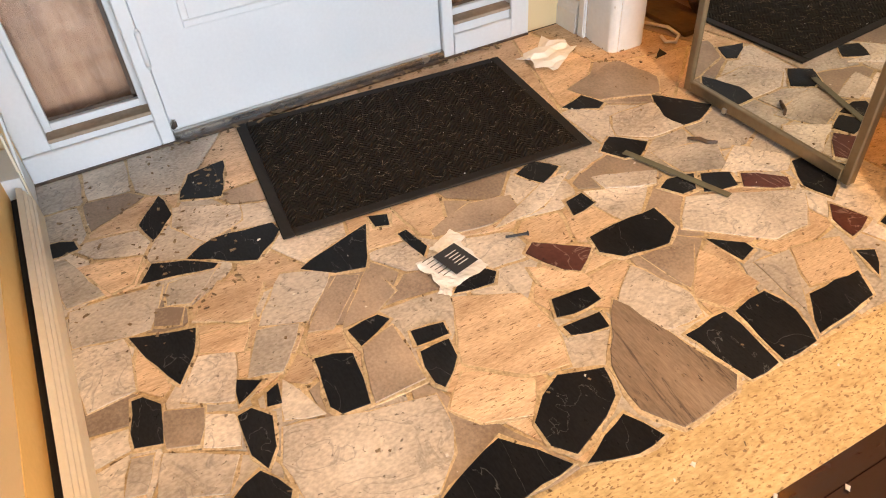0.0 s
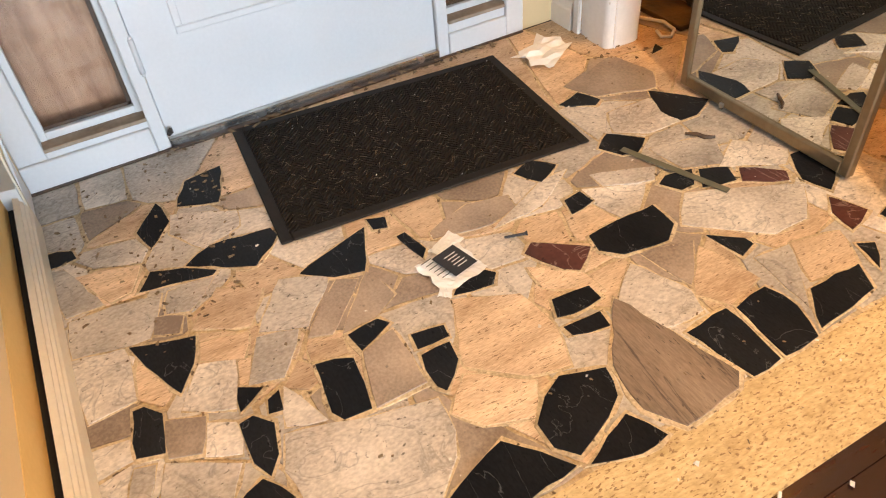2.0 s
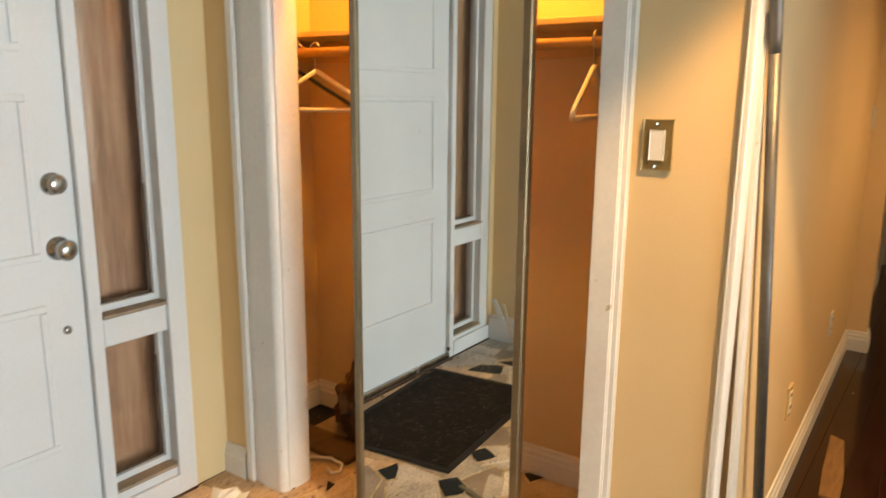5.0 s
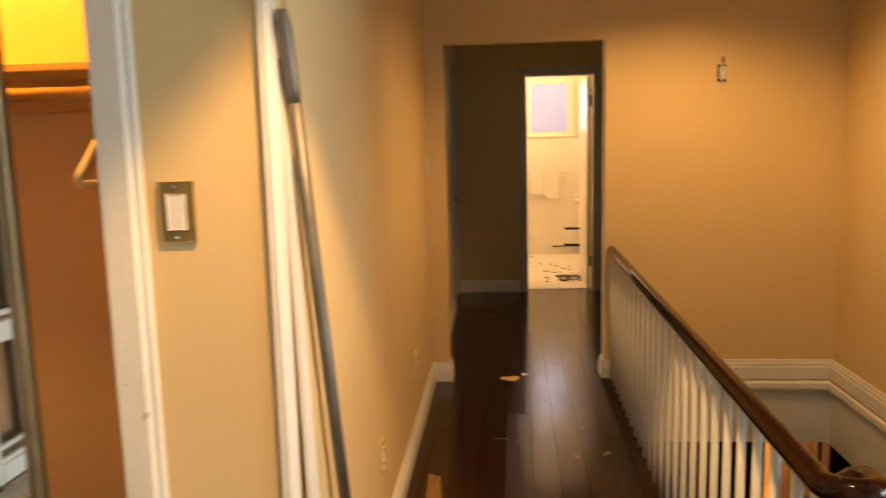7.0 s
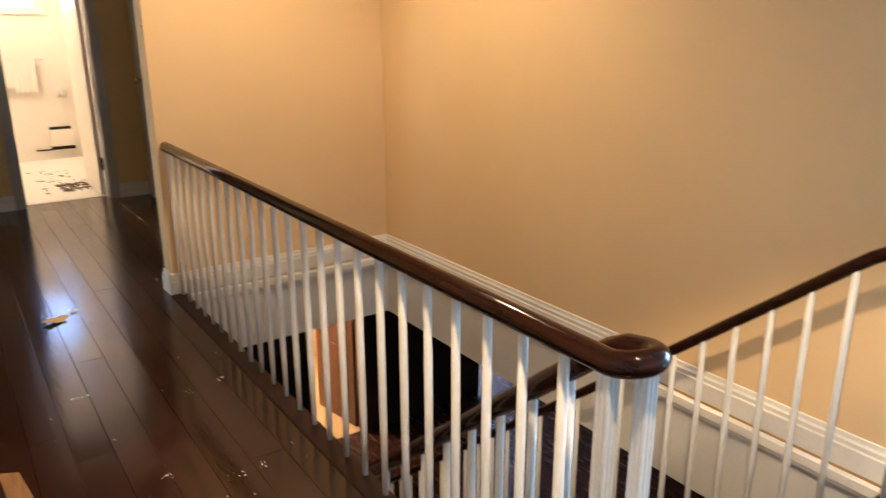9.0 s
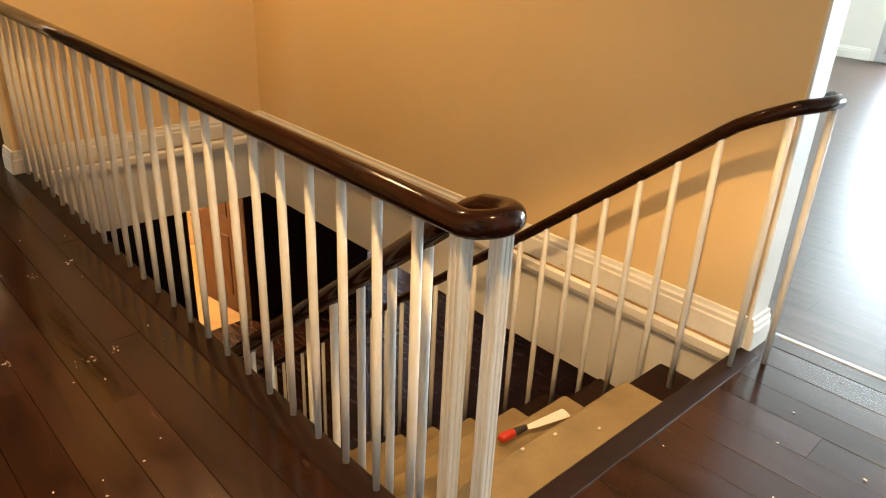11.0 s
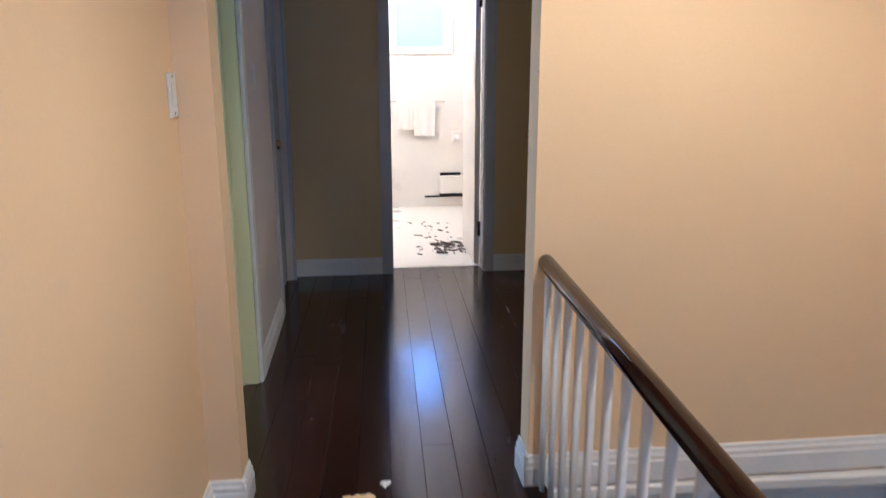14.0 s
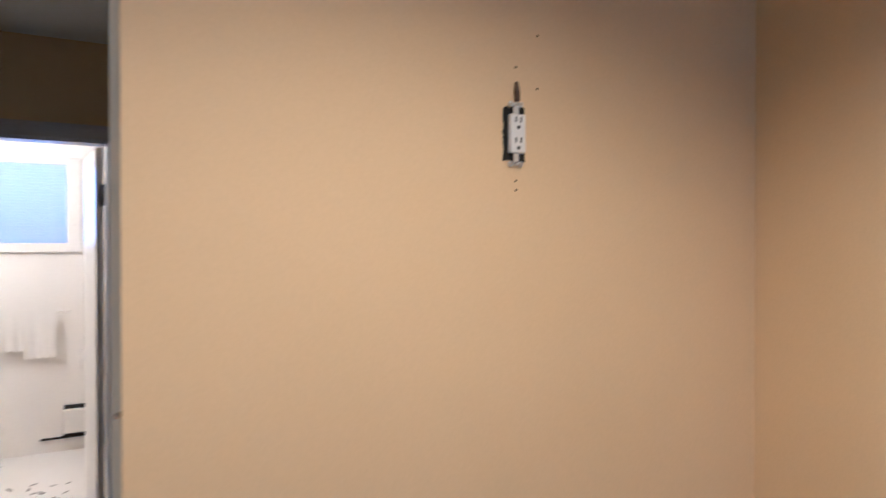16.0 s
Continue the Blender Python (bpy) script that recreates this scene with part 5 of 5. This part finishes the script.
tagged(part("floor", boxes((2.45, 2.46, -4.58, -0.04, -0.02, 0.0), (-0.2, 2.425, -4.58, -3.0, -0.02, 0.0), (-0.2, -0.187, -3.0, -1.82, -0.02, 0.0)), DUSTY), "dark plank floor beside the entry", "floor", kind="structure")
bm = bmesh.new()
x = 2.46
verts, faces = [], []
while x < 8.5:
    y = -4.58 - rnd.random()
    while y < 3.08:
        L = rnd.uniform(0.8, 1.6)
        a, b = max(y, -4.58), min(y + L, 3.08)
        if b - a > 0.02:
            i = len(verts)
            verts += [(x + 0.001, a + 0.001, 0), (x + W - 0.001, a + 0.001, 0), (x + W - 0.001, b - 0.001, 0), (x + 0.001, b - 0.001, 0)]
            faces.append((i, i + 1, i + 2, i + 3))
        y += L
    x += W
me = bpy.data.meshes.new("floor_living")
me.from_pydata(verts, [], faces)
me.materials.append(DUSTY)
tagged(new("floor_living", me), "dusty dark plank floor of the living room", "floor", kind="stuff")

# ---- floors: stones of the entry ----
stones = thing("floor_foyer", "crazy paving of pale marble, travertine and black stone set in sandy grout", "floor", (-0.95, -0.9, 0), kind="structure")
part("grout", B(FX, -0.195, -1.87, 0.62, -0.02, -0.0035), GROUT, stones)
tagged(part("mortar_strip", B(-0.195, 0.0, -1.866, 0.0, -0.02, 0.0015), MORTAR), "bare crumbly mortar strip where a sill was removed", "floor", kind="structure")
srnd = random.Random(77)


def clip(poly, nx, ny, d):
    out = []
    for i in range(len(poly)):
        a, b = poly[i], poly[(i + 1) % len(poly)]
        da, db = a[0] * nx + a[1] * ny - d, b[0] * nx + b[1] * ny - d
        if da <= 0:
            out.append(a)
        if (da < 0 < db) or (db < 0 < da):
            q = da / (da - db)
            out.append((a[0] + (b[0] - a[0]) * q, a[1] + (b[1] - a[1]) * q))
    return out


def inset(poly, m):
    c = [sum(p[i] for p in poly) / len(poly) for i in (0, 1)]
    out = poly
    for i in range(len(poly)):
        a, b = poly[i], poly[(i + 1) % len(poly)]
        ex, ey = b[0] - a[0], b[1] - a[1]
        L = math.hypot(ex, ey)
        if L < 1e-5:
            continue
        nx, ny = ey / L, -ex / L
        if (c[0] - a[0]) * nx + (c[1] - a[1]) * ny > 0:
            nx, ny = -nx, -ny
        out = clip(out, nx, ny, a[0] * nx + a[1] * ny - m)
        if len(out) < 3:
            return []
    return out


def rough_edge(poly, amp):
    out = []
    for i in range(len(poly)):
        a, b = poly[i], poly[(i + 1) % len(poly)]
        L = math.hypot(b[0] - a[0], b[1] - a[1])
        n = max(1, int(L / 0.035))
        for k in range(n):
            q = (k + (0.12 if k == 0 else 0)) / n
            j = amp * (1 if k else 0.6)
            out.append((a[0] + (b[0] - a[0]) * q + srnd.uniform(-j, j), a[1] + (b[1] - a[1]) * q + srnd.uniform(-j, j)))
    return out


def slab_stone(poly, top, material, name="stone", depth=0.012, edge=0.0012):
    c = Vector((sum(p[0] for p in poly) / len(poly), sum(p[1] for p in poly) / len(poly), 0))
    n = len(poly)
    vs, fs = [], []
    for s, z in ((1.0, top - depth), (1.0, top - edge), (1 - 0.012, top)):
        vs += [(c.x + (p[0] - c.x) * s, c.y + (p[1] - c.y) * s, z) for p in poly]
    for r in (0, 1):
        fs += [(r * n + i, r * n + (i + 1) % n, (r + 1) * n + (i + 1) % n, (r + 1) * n + i) for i in range(n)]
    fs.append(tuple(range(2 * n, 3 * n)))
    me = bpy.data.meshes.new(name)
    me.from_pydata(vs, [], fs)
    me.materials.append(material)
    return place(name, me, stones)


laid = []


def set_stone(material, corners, joint, rough, top):
    """One hand-laid stone with a collar of grout round it."""
    laid.append(1)
    rise = 0.00003 * len(laid)
    area = sum(a[0] * b[1] - b[0] * a[1] for a, b in zip(corners, corners[1:] + corners[:1]))
    pts = list(corners) if area > 0 else list(corners)[::-1]
    c = (sum(p[0] for p in pts) / len(pts), sum(p[1] for p in pts) / len(pts))
    collar = []
    for p in pts:
        d = math.hypot(p[0] - c[0], p[1] - c[1])
        q = (d + joint) / d
        collar.append((c[0] + (p[0] - c[0]) * q, c[1] + (p[1] - c[1]) * q))
    slab_stone(rough_edge(collar, 0.0035), top - 0.0016 + rise * 0.5, GROUT, "grout_joint", 0.004)
    slab_stone(rough_edge(pts, rough), top + rise, material, "stone", 0.006)


def dark_stone(material, *corners):
    set_stone(material, corners, 0.010, 0.0035, 0.0028)


def pale_stone(material, *corners):
    set_stone(material, corners, 0.0055, 0.0032, 0.0022)


PALE = [(-1.60, -1.77), (-1.59, -1.64), (-1.47, -1.78), (-1.58, -1.52), (-1.30, -1.64), (-1.21, -1.78), (-1.27, -1.43), (-1.23, -1.53), (-1.25, -1.33), (-1.04, -1.25), (-1.05, -1.54), (-1.04, -1.71), (-1.00, -1.77), (-0.89, -1.76), (-0.77, -1.57), (-0.90, -1.35), (-0.88, -1.06), (-0.62, -1.43), (-0.70, -1.78), (-0.63, -1.58), (-0.62, -1.77), (-0.54, -1.64), (-0.44, -1.35), (-0.71, -1.11), (-0.44, -0.85), (-0.77, -0.86), (-0.68, -0.87), (-0.45, -0.66), (-0.39, -0.37), (-0.38, -0.25), (-0.78, -0.48), (-0.90, -0.68), (-1.02, -0.49), (-1.03, -0.26), (-0.87, -0.22), (-0.74, -0.10), (-0.85, -0.07), (-0.48, 0.02), (-0.73, -0.01)]
WARMS = [(-1.39, -1.62), (-1.20, -1.69), (-1.43, -1.30), (-0.99, -1.34), (-0.96, -1.49), (-0.85, -1.65), (-0.86, -1.55), (-0.71, -1.32), (-0.79, -1.42), (-0.74, -1.46), (-0.66, -1.39), (-0.42, -1.10), (-0.57, -0.96), (-1.00, -0.95), (-0.99, -1.05), (-0.62, -0.81), (-0.57, -0.70), (-0.44, -0.49), (-0.56, -0.28), (-0.77, -0.71), (-0.74, -0.63), (-0.91, -0.81), (-0.43, -0.26), (-1.39, -0.26), (-1.45, 0.06), (-1.24, 0.02), (-1.42, -0.37), (-1.12, 0.12), (-0.64, -0.70)]
TANS = [(-1.47, -1.66), (-1.33, -1.30), (-0.99, -1.62), (-0.81, -1.27), (-0.83, -1.14), (-0.76, -1.77), (-0.96, -0.84), (-1.01, -0.80), (-0.39, -1.16), (-0.54, -0.55), (-0.69, -0.41), (-0.86, -0.44), (-1.25, -0.12), (-0.78, -1.10), (-0.62, -1.38)]
seeds = [(p, MARBLE) for p in PALE] + [(p, TRAV) for p in WARMS] + [(p, TAN) for p in TANS]
seeds += [((-1.55 + 0.26 * i, 0.30 + 0.22 * (i % 2)), TRAV if i % 3 else TAN) for i in range(6)]
for i, (p, mat) in enumerate(seeds):
    cell = [(FX + 0.0, -1.845), (-0.2, -1.845), (-0.2, 0.62), (FX, 0.62)]
    for j, (q, _) in enumerate(seeds):
        if i != j:
            nx, ny = q[0] - p[0], q[1] - p[1]
            L = math.hypot(nx, ny)
            if L > 1e-4:
                nx, ny = nx / L, ny / L
                cell = clip(cell, nx, ny, ((p[0] + q[0]) * nx + (p[1] + q[1]) * ny) / 2)
    cell = inset(cell, 0.0048)
    if len(cell) >= 3:
        slab_stone(rough_edge(cell, 0.0025), srnd.uniform(-0.0004, 0.0006), mat)
pale_stone(MARBLE, (-0.571, -1.472), (-0.511, -1.310), (-0.483, -1.181), (-0.395, -1.195), (-0.342, -1.220), (-0.287, -1.286), (-0.371, -1.482), (-0.496, -1.504))
pale_stone(TRAV, (-0.702, -1.027), (-0.627, -0.888), (-0.511, -0.878), (-0.402, -0.919), (-0.434, -1.014), (-0.524, -1.107))
pale_stone(TRAV, (-0.508, -1.109), (-0.411, -0.995), (-0.339, -1.051), (-0.380, -1.145), (-0.441, -1.185))
pale_stone(MARBLE, (-0.986, -1.338), (-0.928, -1.227), (-0.797, -1.338), (-0.847, -1.438))
pale_stone(TAN, (-0.909, -1.223), (-0.873, -1.175), (-0.748, -1.301), (-0.776, -1.352))
pale_stone(TAN, (-0.894, -1.151), (-0.781, -1.128), (-0.741, -1.206), (-0.739, -1.283))
pale_stone(TRAV, (-1.036, -1.471), (-0.972, -1.378), (-0.870, -1.444), (-0.939, -1.563))
pale_stone(TRAV, (-0.894, -1.553), (-0.859, -1.448), (-0.789, -1.488), (-0.840, -1.572))
pale_stone(MARBLE, (-0.833, -1.574), (-0.796, -1.499), (-0.669, -1.542), (-0.731, -1.637))
pale_stone(MARBLE, (-0.839, -1.441), (-0.804, -1.348), (-0.694, -1.432), (-0.717, -1.504))
pale_stone(MARBLE, (-0.683, -1.436), (-0.548, -1.390), (-0.582, -1.473))
pale_stone(TRAV, (-0.757, -1.359), (-0.726, -1.277), (-0.678, -1.289), (-0.706, -1.372))
pale_stone(MARBLE, (-0.984, -1.818), (-0.963, -1.698), (-0.801, -1.708), (-0.799, -1.811))
pale_stone(MARBLE, (-1.121, -1.801), (-1.092, -1.590), (-0.957, -1.650), (-0.995, -1.813))
pale_stone(MARBLE, (-1.326, -1.822), (-1.314, -1.780), (-1.127, -1.717), (-1.134, -1.808))
pale_stone(TRAV, (-1.272, -1.769), (-1.221, -1.611), (-1.132, -1.655), (-1.127, -1.708))
pale_stone(MARBLE, (-1.094, -1.576), (-1.075, -1.465), (-0.994, -1.553), (-1.020, -1.606))
pale_stone(TAN, (-1.027, -1.623), (-0.990, -1.563), (-0.935, -1.589), (-0.971, -1.648))
pale_stone(MARBLE, (-0.678, -1.596), (-0.640, -1.539), (-0.562, -1.562), (-0.600, -1.626))
pale_stone(TAN, (-0.725, -1.662), (-0.682, -1.598), (-0.610, -1.631), (-0.642, -1.686))
pale_stone(MARBLE, (-0.631, -1.691), (-0.547, -1.561), (-0.476, -1.609), (-0.538, -1.724))
pale_stone(MARBLE, (-0.651, -1.745), (-0.630, -1.704), (-0.550, -1.741), (-0.572, -1.777))
pale_stone(MARBLE, (-1.382, -1.504), (-1.294, -1.343), (-1.224, -1.360), (-1.190, -1.462), (-1.303, -1.526))
pale_stone(TRAV, (-0.535, -0.456), (-0.378, -0.425), (-0.356, -0.539), (-0.425, -0.578))
pale_stone(TAN, (-0.589, -0.588), (-0.551, -0.453), (-0.443, -0.567))
pale_stone(MARBLE, (-0.574, -0.623), (-0.432, -0.572), (-0.369, -0.599), (-0.382, -0.711), (-0.494, -0.732))
pale_stone(MARBLE, (-0.702, -0.347), (-0.559, -0.080), (-0.460, -0.184), (-0.465, -0.289), (-0.611, -0.443))
pale_stone(MARBLE, (-0.437, -0.385), (-0.421, -0.283), (-0.257, -0.409))
pale_stone(TRAV, (-0.429, -0.280), (-0.392, -0.154), (-0.294, -0.214), (-0.317, -0.346))
pale_stone(TAN, (-0.931, -0.962), (-0.973, -0.827), (-0.942, -0.717), (-0.887, -0.735), (-0.868, -0.822), (-0.902, -0.972))
pale_stone(TRAV, (-0.697, -0.834), (-0.600, -0.732), (-0.530, -0.731), (-0.618, -0.841))
pale_stone(MARBLE, (-0.947, -0.616), (-0.948, -0.524), (-0.856, -0.678), (-0.848, -0.831))
pale_stone(MARBLE, (-0.899, -0.495), (-0.822, -0.330), (-0.777, -0.379), (-0.836, -0.503))
pale_stone(TAN, (-1.306, -0.282), (-1.371, -0.035), (-1.205, 0.000), (-1.127, -0.060), (-1.196, -0.239))
pale_stone(MARBLE, (-1.106, -0.262), (-1.096, -0.115), (-0.944, -0.128), (-0.953, -0.248), (-1.019, -0.321))
pale_stone(MARBLE, (-0.898, -0.291), (-0.851, -0.103), (-0.727, -0.173), (-0.783, -0.283))
pale_stone(MARBLE, (-0.801, -0.079), (-0.682, 0.005), (-0.641, -0.054), (-0.732, -0.204))
dark_stone(SLATE, (-1.512, -1.430), (-1.523, -1.320), (-1.356, -1.377), (-1.405, -1.483))
dark_stone(SLATE, (-1.457, -1.522), (-1.349, -1.510), (-1.266, -1.581), (-1.359, -1.597))
dark_stone(SLATE, (-1.157, -1.522), (-1.198, -1.439), (-1.172, -1.290), (-1.133, -1.285), (-1.052, -1.375))
dark_stone(SLATE, (-1.126, -1.643), (-1.183, -1.599), (-1.147, -1.524), (-1.093, -1.454), (-1.085, -1.471))
dark_stone(SLATE, (-0.974, -1.294), (-1.039, -1.088), (-0.887, -1.157), (-0.916, -1.231))
dark_stone(SLATE, (-1.066, -1.072), (-1.039, -1.023), (-1.001, -1.042), (-1.020, -1.078))
dark_stone(SLATE, (-0.966, -1.038), (-0.961, -1.011), (-0.877, -0.995), (-0.854, -1.022))
dark_stone(SLATE, (-0.708, -1.027), (-0.749, -0.974), (-0.749, -0.921), (-0.714, -0.900), (-0.685, -0.930))
dark_stone(SLATE, (-1.407, -1.825), (-1.374, -1.753), (-1.335, -1.752), (-1.338, -1.833))
dark_stone(SLATE, (-0.963, -1.697), (-0.910, -1.554), (-0.832, -1.585), (-0.771, -1.630))
dark_stone(SLATE, (-0.788, -1.721), (-0.779, -1.698), (-0.740, -1.669), (-0.643, -1.689), (-0.667, -1.746))
dark_stone(SLATE, (-0.727, -1.521), (-0.692, -1.468), (-0.657, -1.539))
dark_stone(SLATE, (-0.674, -1.444), (-0.614, -1.459), (-0.628, -1.490), (-0.665, -1.477))
dark_stone(SLATE, (-0.642, -1.543), (-0.637, -1.510), (-0.596, -1.479), (-0.528, -1.501), (-0.489, -1.531), (-0.542, -1.547))
dark_stone(SLATE, (-0.463, -1.614), (-0.499, -1.539), (-0.424, -1.500), (-0.369, -1.536))
dark_stone(SLATE, (-0.699, -1.362), (-0.665, -1.283), (-0.523, -1.307), (-0.535, -1.371), (-0.567, -1.381))
dark_stone(SLATE, (-0.736, -1.272), (-0.737, -1.190), (-0.707, -1.177), (-0.670, -1.268))
dark_stone(SLATE, (-0.661, -1.152), (-0.641, -1.079), (-0.602, -1.091), (-0.615, -1.166))
dark_stone(SLATE, (-0.600, -1.163), (-0.593, -1.092), (-0.538, -1.103), (-0.484, -1.163), (-0.512, -1.177))
dark_stone(SLATE, (-1.016, -0.662), (-1.036, -0.585), (-0.975, -0.539), (-0.937, -0.622))
dark_stone(SLATE, (-1.221, -0.359), (-1.248, -0.266), (-1.168, -0.236), (-1.155, -0.274))
dark_stone(SLATE, (-1.133, -0.089), (-0.985, 0.017), (-0.945, -0.075), (-0.953, -0.130), (-1.025, -0.140))
dark_stone(SLATE, (-0.979, -0.404), (-1.019, -0.339), (-0.934, -0.264), (-0.898, -0.330), (-0.916, -0.373))
dark_stone(SLATE, (-0.766, -0.380), (-0.780, -0.336), (-0.759, -0.260), (-0.704, -0.307), (-0.710, -0.351))
dark_stone(SLATE, (-0.752, -0.250), (-0.711, -0.179), (-0.658, -0.209), (-0.691, -0.301))
dark_stone(SLATE, (-0.849, -0.614), (-0.851, -0.554), (-0.795, -0.561), (-0.788, -0.635))
dark_stone(SLATE, (-0.707, -0.646), (-0.702, -0.441), (-0.615, -0.454), (-0.581, -0.512), (-0.603, -0.627), (-0.650, -0.664))
dark_stone(SLATE, (-0.553, -0.421), (-0.485, -0.352), (-0.463, -0.354), (-0.447, -0.409))
dark_stone(SLATE, (-0.581, -0.841), (-0.563, -0.747), (-0.516, -0.752), (-0.514, -0.837), (-0.530, -0.869))
dark_stone(SLATE, (-0.502, -0.870), (-0.490, -0.773), (-0.443, -0.790), (-0.472, -0.875))
dark_stone(SLATE, (-0.350, -0.668), (-0.356, -0.549), (-0.194, -0.562), (-0.197, -0.644))
dark_stone(SLATE, (-0.348, -0.530), (-0.355, -0.431), (-0.274, -0.426), (-0.195, -0.459), (-0.198, -0.553))
dark_stone(SLATE, (-0.301, -0.361), (-0.294, -0.212), (-0.225, -0.255), (-0.209, -0.439))
dark_stone(SLATE, (-0.333, -1.054), (-0.379, -1.004), (-0.401, -0.948), (-0.363, -0.858), (-0.294, -0.889), (-0.247, -0.982), (-0.230, -1.033), (-0.275, -1.063))
dark_stone(SLATE, (-0.210, -1.029), (-0.262, -0.898), (-0.177, -0.864), (-0.178, -0.935))
dark_stone(SLATE, (-0.280, -1.285), (-0.335, -1.129), (-0.214, -1.045), (-0.208, -1.260))
dark_stone(SLATE, (-0.669, -0.012), (-0.659, 0.039), (-0.552, 0.031), (-0.502, -0.053), (-0.578, -0.074))
dark_stone(SLATE, (-0.347, -0.165), (-0.318, -0.127), (-0.260, -0.192))
dark_stone(SLATE, (-1.346, 0.130), (-1.304, 0.122), (-1.298, 0.064))
dark_stone(MAROON, (-0.737, -0.812), (-0.759, -0.773), (-0.661, -0.664), (-0.613, -0.741), (-0.644, -0.773))
dark_stone(MAROON, (-0.701, -0.160), (-0.614, -0.073), (-0.585, -0.105), (-0.655, -0.203))
dark_stone(MAROON, (-0.495, -0.071), (-0.399, -0.043), (-0.376, -0.138), (-0.448, -0.118))
dark_stone(TAUPE, (-0.510, -0.726), (-0.214, -0.653), (-0.187, -0.687), (-0.177, -0.830), (-0.253, -0.872), (-0.366, -0.849))
dark_stone(TAN, (-0.670, -1.261), (-0.692, -1.177), (-0.521, -1.185), (-0.525, -1.303))
dark_stone(TAN, (-0.725, -1.670), (-0.687, -1.594), (-0.604, -1.628), (-0.634, -1.691))
dark_stone(SLATE, (-0.576, 0.255), (-0.564, 0.292), (-0.469, 0.293), (-0.443, 0.241), (-0.511, 0.203))
dark_stone(SLATE, (-0.384, -0.034), (-0.398, 0.099), (-0.382, 0.155), (-0.311, -0.025))
dark_stone(SLATE, (-0.790, 0.593), (-0.734, 0.652), (-0.706, 0.610), (-0.745, 0.545))
